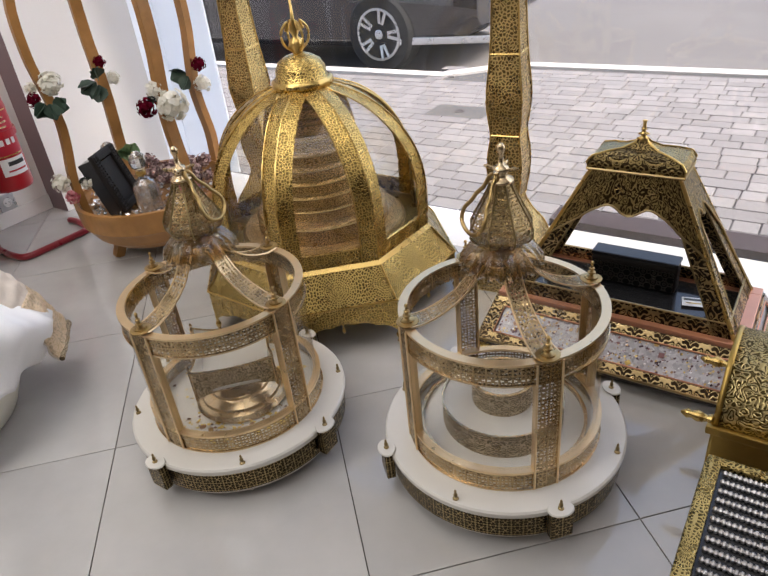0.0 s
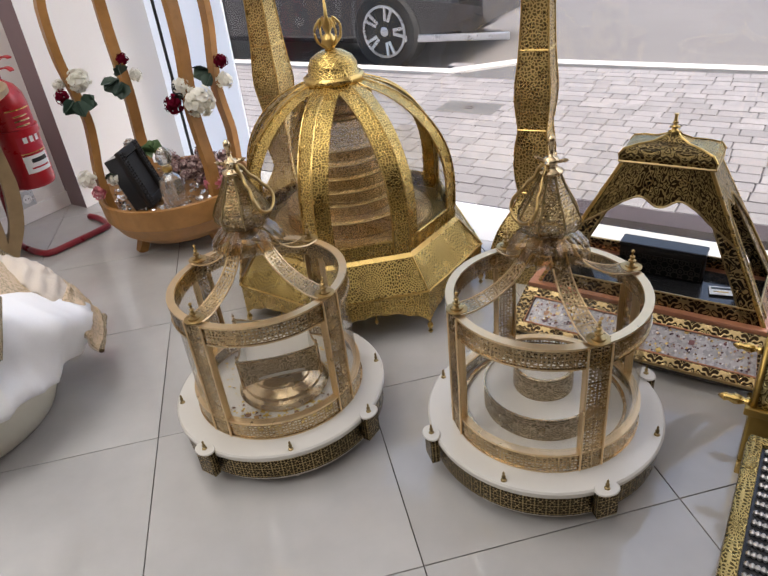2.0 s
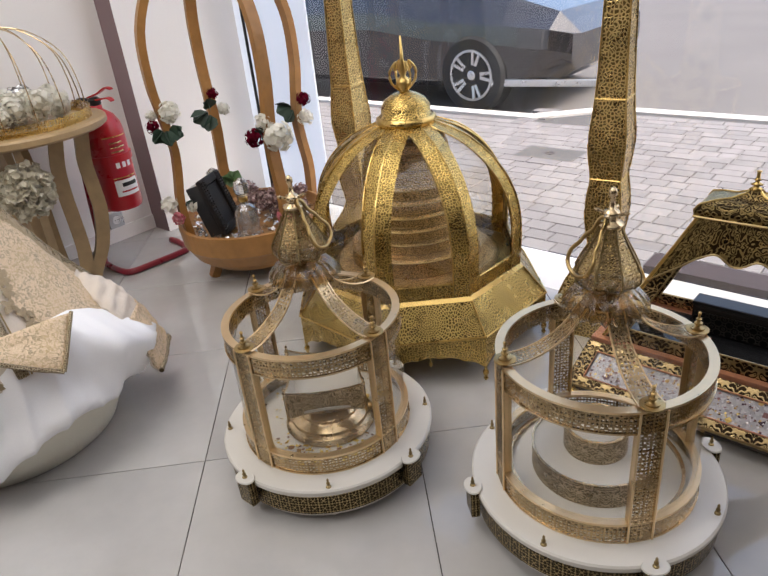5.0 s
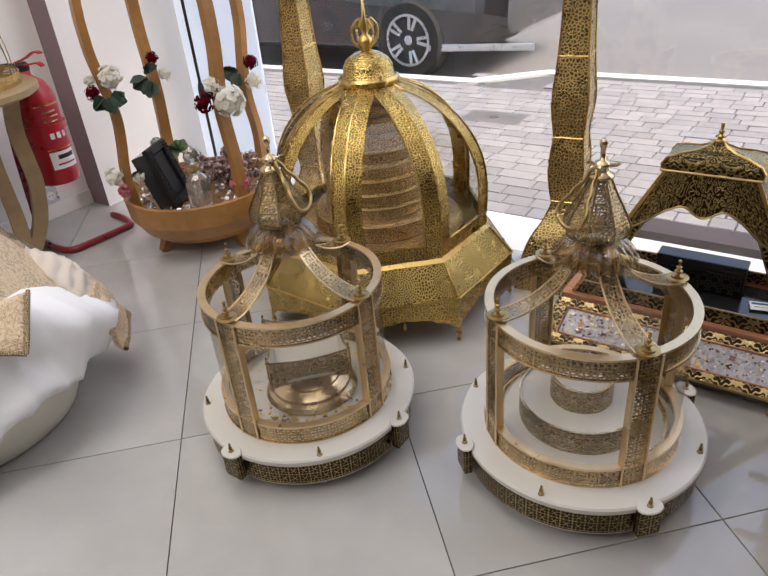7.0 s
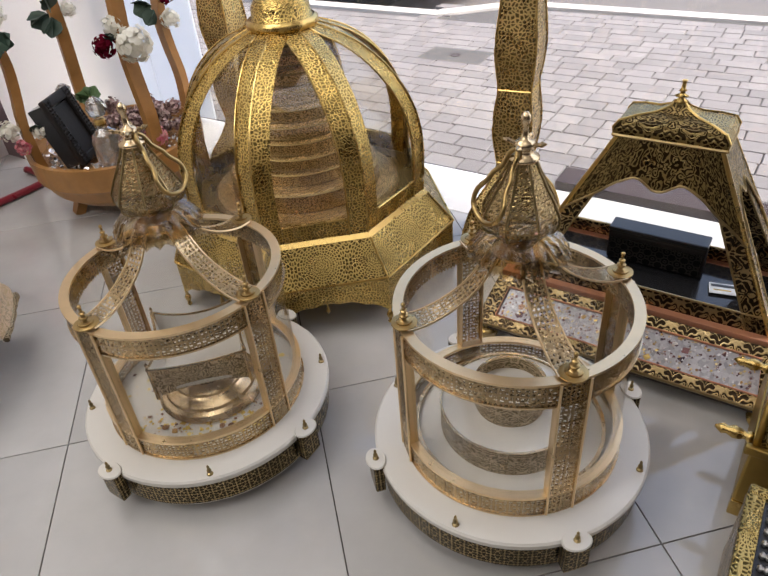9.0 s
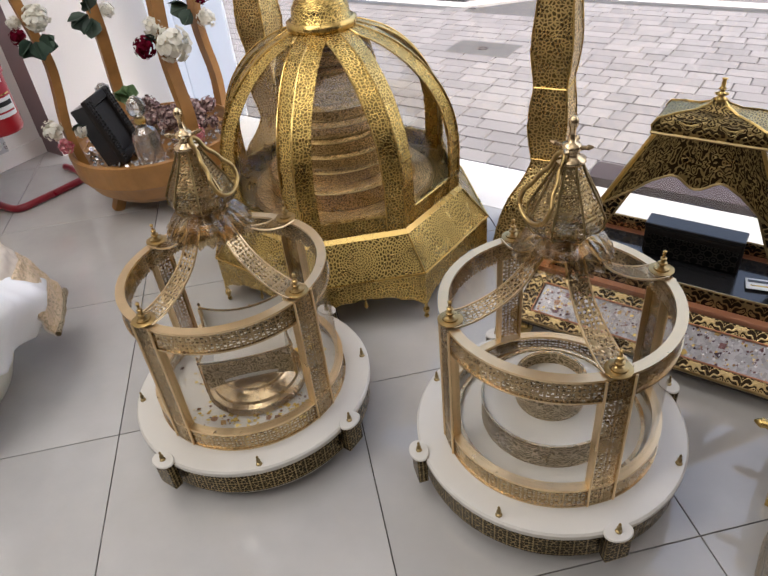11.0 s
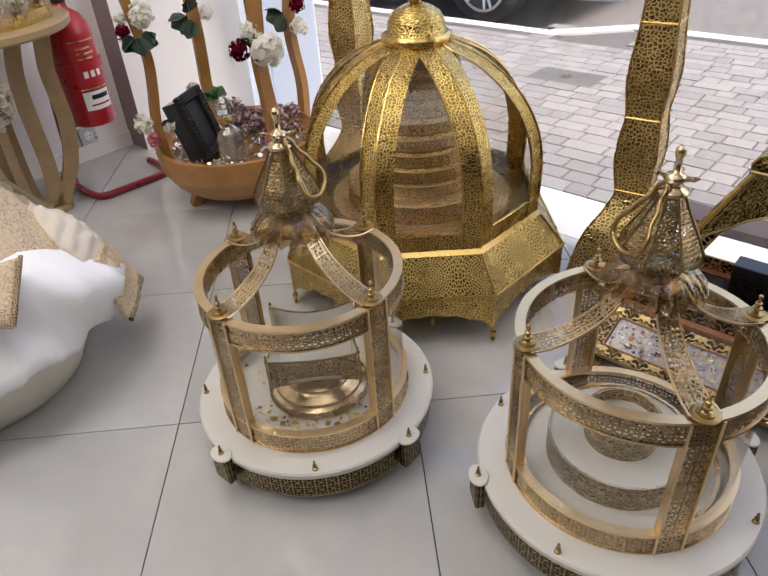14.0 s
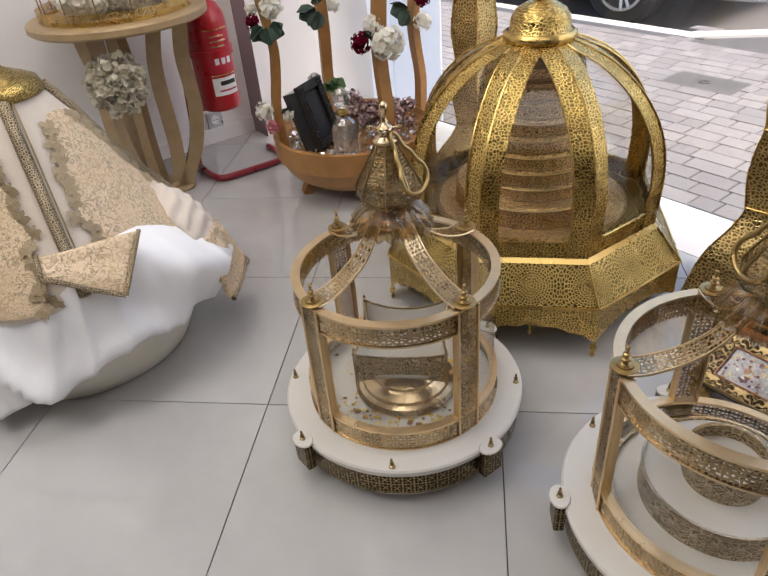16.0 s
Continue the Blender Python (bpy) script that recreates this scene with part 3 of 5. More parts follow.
wall_right = setting("wall_right", box((0.2, D1 + 0.14 - D0, HIGH), (S1 + 0.1, (D1 + 0.14 + D0) / 2, HIGH / 2)), M["taupe"], "plain unseen wall, dark taupe to deepen reflections", "wall")
wall_front = setting("wall_front", box((S1 - S0 + 0.4, 0.3, 0.6), ((S0 + S1) / 2, D1 + 0.02, HIGH - 0.1)), M["wall"], "plain lintel over the shop window", "wall")
ceiling = setting("ceiling", box((S1 - S0 + 0.4, D1 - D0 + 0.4, 0.15), ((S0 + S1) / 2, (D0 + D1) / 2, HIGH + 0.075)), M["ceiling"], "plain white ceiling", "ceiling")
# flush panels added to house the unseen fill lamps
for _s, _d in FILL_LAMPS:
    cl = thing("ceiling_light", ROOM @ Matrix.Translation((_s, _d, HIGH)), "square flush ceiling panel added for an unseen fill lamp", "ceiling light", "ceiling panel lamps")
    part("frame", box((1.22, 1.22, 0.012), (0, 0, -0.006), 0.002), M["white"], cl)
baseboard = setting("baseboard", box((0.012, 1.807 - D0, 0.075), (S0 + 0.006, (1.807 + D0) / 2, 0.0375), 0.002), M["wall"], "low white skirting along the wall", "baseboard")

window_1 = thing("window_1", ROOM, "frameless clear shop window on to the street", "window", kind="structure")
pane = part("pane", box((S1 + 2.64, 0.01, HIGH - 0.42), ((S1 - 2.64) / 2, D1, (HIGH - 0.4) / 2 + 0.005)), M["glass"], window_1)
pane.visible_shadow = False
part("threshold", box((S1 + 0.95, 0.13, 0.05), ((S1 - 0.95) / 2, 2.60, 0.005), 0.004), M["alu"], window_1, "dark aluminium threshold")
door_1 = thing("door_1", ROOM, "glazed shop door with white frosted film", "door", kind="structure")
pane = part("pane", box((0.36, 0.012, 2.2), (-2.845, D1, 1.12), 0.002), M["film"], door_1, "white frosted panel")
pane = part("pane", box((0.2, 0.012, 2.2), (-3.13, D1, 1.12), 0.002), M["film"], door_1)
part("lock_rod", tube([(-3.06, 2.42, 0.06), (-3.06, 2.42, 1.9)], 0.008), M["black"], door_1, "black bolt rod")
bm = lathe([(0.01, 0), (0.018, 0.02), (0.018, 0.1), (0.01, 0.13)], 12)
part("bolt_case", bm, M["black"], door_1, at=Matrix.Translation((-3.06, 2.42, 0.36)))

# street
kerb = setting("kerb", poly_prism([(-9, 4.62), (-2.6, 4.62), (-2.15, 5.02), (9, 5.02), (9, 5.14), (-2.2, 5.14), (-2.65, 4.74), (-9, 4.74)], -0.12, 0.004), M["kerb"], "pale concrete kerb along the street", "kerb")
pavement = setting("pavement", poly_prism([(-9, 2.535), (9, 2.535), (9, 5.02), (-2.15, 5.02), (-2.6, 4.62), (-9, 4.62)], -0.119, -0.014), M["sand"], "grey concrete block pavement outside the window", "pavement")


# ---- big domed lantern ----
def gold_dome():
    n, a0 = 8, radians(-70.4)
    root = thing("dome_lantern", pose(0.205, 2.30, 0), "large octagonal pierced gold dome on scalloped skirt", "lantern")
    ang = [a0 + k * math.pi / 4 for k in range(n)]
    prof = [(0.362, 0.262), (0.366, 0.34), (0.366, 0.42), (0.352, 0.50), (0.318, 0.575), (0.262, 0.645), (0.19, 0.70), (0.11, 0.735), (0.075, 0.745)]
    line = smooth_line([(r, 0, z) for r, z in prof], 3)
    for k in range(n):
        a, b = ang[k], ang[(k + 1) % n]
        A, B = polar(1, a, 0), polar(1, b, 0)
        # apron with a scalloped lower edge
        lo, bm = [], bmesh.new()
        steps = 24
        for i in range(steps + 1):
            u = i / steps
            p = (A * (1 - u) + B * u) * 0.452
            w = abs(2 * u - 1)
            zlow = 0.095 - 0.05 * w ** 2.2 + 0.007 * abs(math.sin(u * math.pi * 5))
            lo.append((p, zlow))
        inn = ((A + B) / 2).normalized() * -0.004
        rings = [[p + Vector((0, 0, z)), p + Vector((0, 0, 0.158)), p + inn + Vector((0, 0, 0.158)), p + inn + Vector((0, 0, z))] for p, z in lo]
        loft(rings, bm)
        part("apron", bm, M["gold_lace"], root)
        skirt = part("skirt", quad_sheet([A * 0.452 + Vector((0, 0, 0.16)), B * 0.452 + Vector((0, 0, 0.16)), B * 0.375 + Vector((0, 0, 0.25)), A * 0.375 + Vector((0, 0, 0.25))], 0.004), M["gold_chased"], root)
        part("edge_trim", tube([A * 0.454 + Vector((0, 0, 0.16)), B * 0.454 + Vector((0, 0, 0.16))], 0.0035, 6), M["gold"], skirt)
        part("hip_trim", tube([A * 0.454 + Vector((0, 0, 0.16)), A * 0.377 + Vector((0, 0, 0.252))], 0.003, 6), M["gold"], skirt)
        bm = lathe([(0.004, 0.0), (0.008, 0.006), (0.004, 0.014), (0.009, 0.024), (0.010, 0.032), (0.005, 0.04), (0.004, 0.10)], 10)
        part("foot", bm, M["gold"], root, at=Matrix.Translation(A * 0.448))
        mid = (A + B) / 2
        part("drop", lathe([(0.0015, -0.02), (0.006, -0.012), (0.003, 0), (0.002, 0.015)], 8), M["gold"], root, at=Matrix.Translation(mid * 0.452 + Vector((0, 0, 0.09))))
        # step and lower band of the dome
        part("step", quad_sheet([A * 0.378 + Vector((0, 0, 0.252)), B * 0.378 + Vector((0, 0, 0.252)), B * 0.364 + Vector((0, 0, 0.262)), A * 0.364 + Vector((0, 0, 0.262))], 0.006), M["gold"], root)
        # face frame: two half ribs, a sill band, and the pane between them
        side = (B - A).normalized()
        half = [], [], []
        bmr = bmesh.new()
        ribw = 0.05
        for q in line:
            pa, pb = A * q.x + Vector((0, 0, q.z)), B * q.x + Vector((0, 0, q.z))
            wid = (pb - pa).length
            w = min(ribw, wid * 0.5)
            half[0].append((pa, pa + side * w))
            half[1].append((pb - side * w, pb))
            half[2].append((pa + side * w, pb - side * w))
        outn = mid.normalized() * 0.004
        for h in half[:2]:
            loft([[p, q, q - outn, p - outn] for p, q in h], bmr)
        rib = part("rib", bmr, M["gold_lace"], root)
        for h in half[:2]:
            part("rib_edge", tube([x[0] + outn * 0.6 for x in h], 0.0024, 6), M["gold"], rib)
        p0, p1 = half[2][0]
        q0, q1 = half[2][1]
        part("band", quad_sheet([p0, p1, p1 + Vector((0, 0, 0.05)), p0 + Vector((0, 0, 0.05))], 0.004), M["gold_lace"], root)
        part("band_edge", tube([p0 + outn + Vector((0, 0, 0.05)), p1 + outn + Vector((0, 0, 0.05))], 0.003, 6), M["gold"], root)
        bmg = loft([[p - outn * 1.6, q - outn * 1.6, q - outn * 2.0, p - outn * 2.0] for p, q in half[2]])
        g = part("pane", bmg, M["clear"], root)
        g.visible_shadow = False
    part("floor_plate", poly_prism([(0.365 * math.cos(a), 0.365 * math.sin(a)) for a in ang], 0.244, 0.258), M["gold_chased"], root)
    # crown
    part("collar", lathe([(0.085, 0.735), (0.092, 0.745), (0.092, 0.757), (0.080, 0.764), (0.078, 0.79), (0.066, 0.812), (0.04, 0.828), (0.018, 0.835)], 40), M["gold_lace"], root, smooth=True)
    part("collar_rim", lathe([(0.09, 0.736), (0.097, 0.742), (0.097, 0.756), (0.088, 0.762)], 40, cap=False), M["gold"], root, smooth=True)
    fin = part("finial", lathe([(0.02, 0.83), (0.014, 0.84), (0.026, 0.855), (0.02, 0.872), (0.008, 0.882), (0.016, 0.9), (0.006, 0.93), (0.003, 1.0)], 20), M["gold"], root, smooth=True)
    for s in range(4):
        a = s * math.pi / 2 + 0.4
        part("scroll", tube(smooth_line([polar(0.014, a, 0.84), polar(0.042, a, 0.865), polar(0.045, a, 0.9), polar(0.022, a, 0.925), polar(0.03, a, 0.9)], 5), 0.004, 6), M["gold"], fin)
    # tiered stack inside
    z = 0.262
    rr = [(0.285, 0.022), (0.225, 0.062), (0.182, 0.043), (0.176, 0.043), (0.168, 0.043), (0.158, 0.043), (0.145, 0.043), (0.129, 0.043), (0.108, 0.043), (0.080, 0.043), (0.045, 0.03)]
    for i, (r, h) in enumerate(rr):
        nxt = rr[i + 1][0] if i + 1 < len(rr) else 0.03
        t = part("tier", lathe([(r * 0.99, z), (r, z + 0.003), (r * 0.985, z + h - 0.010), (max(nxt, r * 0.93) if i > 1 else r * 0.96, z + h - 0.002), (nxt, z + h)], 48), M["tier"], root)
        for zz in (z + h - 0.010, z + 0.004):
            part("rope", lathe([(r * 0.985, zz - 0.003), (r * 0.985 + 0.0035, zz), (r * 0.985, zz + 0.003)], 48, cap=False), M["tier_rope"], t)
        z += h
    part("tip", lathe([(0.03, z), (0.02, z + 0.02), (0.004, z + 0.05)], 16), M["tier"], root)
    return root


gold_dome()


# ---- tall square candle towers ----
def candle_tower(m):
    root = thing("candle_tower", m, "tall square pierced gold tower with waisted sides", "candle stand", "pierced gold towers")
    prof = [(0.0, 0.135), (0.02, 0.135), (0.06, 0.128), (0.13, 0.115), (0.19, 0.095), (0.24, 0.066), (0.285, 0.047), (0.31, 0.044), (0.36, 0.051), (0.42, 0.056), (0.48, 0.052), (0.53, 0.046), (0.58, 0.051), (0.64, 0.056), (0.70, 0.052), (0.78, 0.045), (0.90, 0.04), (1.05, 0.036), (1.25, 0.03)]
    line = smooth_line([(w, 0, z) for z, w in prof], 2)
    for k in range(4):
        a = k * math.pi / 2
        n, t = polar(1, a, 0), polar(1, a + math.pi / 2, 0)
        rings = []
        for q in line:
            p = n * q.x + Vector((0, 0, q.z))
            rings.append([p - t * q.x, p + t * q.x, p + t * q.x - n * 0.003, p - t * q.x - n * 0.003])
        part("side", loft(rings), M["tower_net"], root)
        e = (n + t)
        part("corner_trim", tube([e * (q.x + 0.0005) + Vector((0, 0, q.z)) for q in line], 0.0028, 6), M["gold"], root)
        for z, w in ((0.31, 0.044), (0.53, 0.046), (0.78, 0.045)):
            part("waist_trim", tube([(n - t) * (w + 0.001) + Vector((0, 0, z)), (n + t) * (w + 0.001) + Vector((0, 0, z))], 0.003, 6), M["gold"], root)
    part("cap", lathe([(0.045, 1.25), (0.045, 1.258), (0.012, 1.27), (0.016, 1.29), (0.004, 1.33)], 16), M["gold"], root)
    part("core", lathe([(0.022, 0.0), (0.022, 1.24)], 12), M["gold_chased"], root)
    return root


tower = candle_tower(pose(0.826, 2.150, 0, 0, 0, -38))
copy_thing(tower, pose(0.035, 2.87, 0, 0, 0, -38))


# ---- round lanterns ----
def finial():
    """Stacked turned discs with a slender point."""
    return lathe([(0.0235, 0), (0.0235, 0.0025), (0.019, 0.0035), (0.015, 0.004), (0.0145, 0.007), (0.009, 0.008), (0.0045, 0.010), (0.004, 0.014), (0.0085, 0.0155), (0.0085, 0.018), (0.004, 0.0195), (0.0035, 0.024), (0.006, 0.0255), (0.006, 0.0275), (0.003, 0.029), (0.0026, 0.037), (0.0038, 0.039), (0.0038, 0.0425), (0.001, 0.045)], 16)


def pin():
    return lathe([(0.007, 0), (0.006, 0.003), (0.0025, 0.005), (0.005, 0.011), (0.0025, 0.017), (0.003, 0.022), (0.001, 0.026)], 10)


def round_lantern(m, label, loop_turn):
    root = thing("round_lantern", m, label, "lantern", "round gold lanterns")
    top, low = 0.452, 0.118
    # base
    part("base_disc", lathe([(0.276, 0.099), (0.281, 0.101), (0.283, 0.105), (0.283, 0.114), (0.279, low)], 72), M["cream"], root)
    part("lower_disc", lathe([(0.26, 0.022), (0.266, 0.026), (0.266, 0.036), (0.26, 0.04)], 64), M["cream"], root)
    part("apron", ring_wall(0.272, 0.275, 0.04, 0.099, 64), M["brown_net"], root)
    for k in range(4):
        a = k * math.pi / 2
        e = polar(1, a, 0)
        br = part("bracket", box((0.022, 0.05, 0.072), (0, 0, 0.082), 0.004), M["brown_net"], root, at=Matrix.Translation(e * 0.290) @ pose(0, 0, 0, 0, 0, math.degrees(a)))
        bm = lathe([(0.024, 0.119), (0.026, 0.121), (0.024, 0.124)], 24)
        part("cap", bm, M["cream"], br, at=Matrix.Diagonal((0.8, 1.1, 1, 1)))
        part("pin", pin(), M["brown"], br, at=Matrix.Translation((0, 0, 0.123)))
        e2 = polar(0.268, a + math.pi / 4, low)
        part("pin", pin(), M["brown"], root, at=Matrix.Translation(e2))
        part("foot", box((0.04, 0.04, 0.022), polar(0.22, a + math.pi / 4, 0.011), 0.004), M["cream"], root)
    # lower ring
    part("lower_ring", ring_wall(0.2195, 0.222, low, 0.168, 80), M["pale_net"], root)
    part("lower_rim", ring_wall(0.205, 0.2235, 0.164, 0.170, 80), M["gilt_rim"], root)
    part("lower_bead", ring_wall(0.219, 0.2245, low, 0.122, 80), M["pale"], root)
    # upper ring
    part("upper_ring", ring_wall(0.2195, 0.222, 0.402, 0.450, 80), M["pale_net"], root)
    part("upper_rim", ring_wall(0.204, 0.2235, 0.447, top, 80), M["gilt_rim"], root)
    part("upper_bead", ring_wall(0.218, 0.2245, 0.400, 0.404, 80), M["pale"], root)
    part("inner_band", ring_wall(0.204, 0.2055, 0.404, 0.447, 80), M["pale_net"], root)
    g = part("glass", ring_wall(0.2135, 0.2155, low + 0.002, 0.444, 64), M["clear"], root)
    g.visible_shadow = False
    for k in range(4):
        a = k * math.pi / 2
        n, t = polar(1, a, 0), polar(1, a + math.pi / 2, 0)
        w = 0.026 / 0.222
        post = part("post", ring_wall(0.222, 0.225, 0.120, 0.449, 6, a - w, a + w), M["pale_net"], root)
        for sgn in (-1, 1):
            part("post_edge", tube([polar(0.2255, a + sgn * w, 0.12), polar(0.2255, a + sgn * w, 0.449)], 0.0026, 6), M["gilt_rim"], post)
            part("return", quad_sheet([polar(0.2255, a + sgn * w, 0.17), polar(0.206, a + sgn * w, 0.17), polar(0.206, a + sgn * w, 0.402), polar(0.2255, a + sgn * w, 0.402)], 0.0015), M["gilt_rim"], post)
        # arm from the ring up to the crown
        line = smooth_line([n * 0.212 + Vector((0, 0, top + 0.004)), n * 0.175 + Vector((0, 0, top + 0.006)), n * 0.125 + Vector((0, 0, top + 0.025)), n * 0.08 + Vector((0, 0, top + 0.058)), n * 0.045 + Vector((0, 0, top + 0.108))], 5)
        ws = [0.05 - 0.016 * i / (len(line) - 1) for i in range(len(line))]
        arm = part("arm", strip(line, ws, t, 0.0025), M["pale_net"], root)
        for sgn in (-1, 1):
            part("arm_edge", tube([p + t * sgn * w2 / 2 for p, w2 in zip(line, ws)], 0.0022, 6), M["gilt_rim"], arm)
        part("finial", finial(), M["finial"], root, at=Matrix.Translation(n * 0.211 + Vector((0, 0, top + 0.004))))
    # glass flower under the crown
    rings = []
    for r, z in [(0.036, 0.600), (0.05, 0.598), (0.066, 0.585), (0.080, 0.568), (0.083, 0.552), (0.078, 0.553), (0.070, 0.567), (0.054, 0.58), (0.036, 0.588)]:
        rings.append([polar(r * (1 + 0.075 * (1 - 2 * abs(math.sin(11 * i * 2 * math.pi / 176))) * (r / 0.085)), i * 2 * math.pi / 176, z - (0.003 * abs(math.cos(11 * i * 2 * math.pi / 176)) if r > 0.074 else 0)) for i in range(176)])
    rings.append(rings[0])
    part("glass_flower", loft(rings, cap=False), M["amber_glass"], root, "fluted clear glass bobeche", smooth=True)
    part("stem", lathe([(0.044, 0.556), (0.046, 0.562), (0.03, 0.57), (0.022, 0.60)], 20), M["pale"], root)
    # teardrop crown of eight pierced panels
    prof = [(0.036, 0.597), (0.056, 0.604), (0.066, 0.617), (0.066, 0.634), (0.055, 0.657), (0.041, 0.682), (0.029, 0.705), (0.020, 0.726)]
    crown = part("crown", lathe(prof, 8, cap=False), M["crown_net"], root)
    for k in range(8):
        a = k * math.pi / 4
        part("crown_rib", tube([polar(r + 0.0005, a, z) for r, z in prof], 0.002, 6), M["brown"], crown)
    part("knob", lathe([(0.02, 0.724), (0.025, 0.727), (0.025, 0.732), (0.015, 0.736), (0.012, 0.744), (0.018, 0.75), (0.014, 0.757), (0.006, 0.76), (0.005, 0.782), (0.008, 0.788), (0.008, 0.797), (0.003, 0.803)], 18), M["pale"], root, smooth=True)
    for k in range(4):
        a = k * math.pi / 2 + math.pi / 4
        part("spike", lathe([(0.004, 0), (0.0035, 0.012), (0.005, 0.016), (0.001, 0.024)], 8), M["pale"], root, at=Matrix.Translation(polar(0.012, a, 0.75)) @ pose(0, 0, 0, 0, 75, math.degrees(a)))
    # hinged door leaf of the crown
    n = polar(1, loop_turn, 0)
    t = polar(1, loop_turn + math.pi / 2, 0)
    half = [(0.013, 0.748, 0.0), (0.020, 0.738, 0.010), (0.030, 0.720, 0.013), (0.040, 0.706, 0.023), (0.050, 0.692, 0.027), (0.060, 0.675, 0.038), (0.068, 0.656, 0.037), (0.072, 0.643, 0.024)]
    shape = half + [(0.073, 0.636, 0.0)] + [(r, z, -q) for r, z, q in half[:0:-1]]
    loop = smooth_line([n * r + t * q + Vector((0, 0, z)) for r, z, q in shape + half[:1]], 4)
    part("wire_loop", tube(loop, 0.0042, 8), M["finial"], root, "wavy open wire loop", smooth=True)
    return root


def confetti(name, outline, count, z, seed, label, gold=0.12):
    """Loose foil scraps lying on a plate; outline(rng) draws a place."""
    rng = random.Random(seed)
    bm = bmesh.new()
    for k in range(count):
        x, y = outline(rng)
        r = rng.uniform(0.0015, 0.0045)
        if rng.random() < gold:
            r *= 2.2
        a0, k2 = rng.uniform(0, 6.28), rng.choice((4, 5, 6))
        tilt = rng.uniform(-0.3, 0.3)
        vs = [bm.verts.new((x + r * math.cos(a0 + i * 6.283 / k2), y + r * math.sin(a0 + i * 6.283 / k2), z + 0.0015 + abs(tilt) * r + tilt * r * math.cos(i * 6.283 / k2))) for i in range(k2)]
        bm.faces.new(vs)
    ob = mesh_ob(name, bm, M["confetti_gold"])
    return tagged(ob, label, "confetti", kind="stuff")


lantern_a = round_lantern(pose(-0.134, 1.640, 0, 0, 0, 45), "round champagne gold lantern holding a footed tray", radians(-75))
lantern_b = round_lantern(pose(0.490, 1.328, 0, 0, 0, 3), "round champagne gold lantern holding a tiered white stand", radians(190))

# footed tray inside the first lantern
tray = thing("footed_tray", pose(-0.125, 1.63, 0.1185, 0, 0, 1), "gold footed tray with a white lined square bowl", "tray")
part("pedestal", lathe([(1.06 * r, 1.32 * z) for r, z in [(0.112, 0), (0.115, 0.006), (0.108, 0.013), (0.098, 0.016), (0.096, 0.022), (0.080, 0.029), (0.075, 0.032), (0.074, 0.037), (0.055, 0.047), (0.046, 0.058), (0.046, 0.063), (0.058, 0.070), (0.05, 0.073)]], 128), M["pale"], tray)
part("bowl_floor", box((0.180, 0.178, 0.008), (0, 0, 0.098), 0.002), M["cream"], tray, "white inner floor")
for sx, sy, ln, an in ((0, -1, 0.192, 0), (0, 1, 0.192, 180), (1, 0, 0.190, 90), (-1, 0, 0.190, -90)):
    rings = []
    for i in range(13):
        u = i / 12 - 0.5
        dip, bow = 0.016 * (1 - (2 * u) ** 2), 0.010 * (1 - (2 * u) ** 2)
        rings.append([(u * ln, bow, 0), (u * ln, bow - 0.008, 0.080 - dip), (u * ln, bow - 0.0045, 0.080 - dip), (u * ln, bow + 0.0035, 0)])
    off = Vector((sx * 0.095, sy * 0.094, 0.088))
    sd = part("side", loft(rings), [M["pale_chased"], M["cream"]], tray, at=Matrix.Translation(off) @ pose(0, 0, 0, 0, 0, an))
    for fc in sd.data.polygons:
        if fc.normal.y < -0.6:
            fc.material_index = 1
    part("side_rim", tube([(r[1][0], r[1][1] + 0.0015, r[1][2] + 0.001) for r in rings], 0.003, 6), M["pale"], sd)
for sx in (-1, 1):
    for sy in (-1, 1):
        part("corner_pin", lathe([(0.004, 0), (0.004, 0.082), (0.006, 0.086), (0.002, 0.092), (0.004, 0.098), (0.001, 0.104)], 8), M["pale"], tray, at=Matrix.Translation((sx * 0.099, sy * 0.098, 0.084)))


def on_disc(cx, cy, r0, r1, front):
    def draw(rng):
        a, r = (rng.uniform(-2.7, -0.6) if rng.random() < front else rng.uniform(0, 6.28)), math.sqrt(rng.uniform(r0 * r0, r1 * r1))
        return cx + r * math.cos(a), cy + r * math.sin(a)
    return draw


confetti("confetti", on_disc(-0.134, 1.64, 0.12, 0.198, 0.55), 260, 0.1185, 3, "gold and brown foil confetti scattered on the lantern floor", 0.3)

# tiered stand inside the second lantern
stand = thing("tiered_stand", pose(0.490, 1.328, 0.1185), "white tiered stand with chased champagne gold sides", "stand")
part("plate", lathe([(0.188, 0), (0.188, 0.012)], 64), M["cream"], stand)
part("plate_rim", ring_wall(0.188, 0.193, 0, 0.022, 64), M["pale_chased"], stand)
part("plate_edge", ring_wall(0.187, 0.1945, 0.021, 0.024, 64), M["pale"], stand)
part("middle_tier", lathe([(0.138, 0.012), (0.138, 0.068)], 64), M["cream"], stand)
part("middle_side", ring_wall(0.138, 0.141, 0.012, 0.073, 64), M["pale_chased"], stand)
part("middle_edge", ring_wall(0.1375, 0.142, 0.0725, 0.075, 64), M["pale"], stand)
part("cup_floor", lathe([(0.066, 0.068), (0.066, 0.10)], 48), M["cream"], stand)
part("cup_side", ring_wall(0.066, 0.0705, 0.068, 0.128, 48), M["pale_chased"], stand)
part("cup_edge", ring_wall(0.0655, 0.0715, 0.1275, 0.1305, 48), M["pale"], stand)


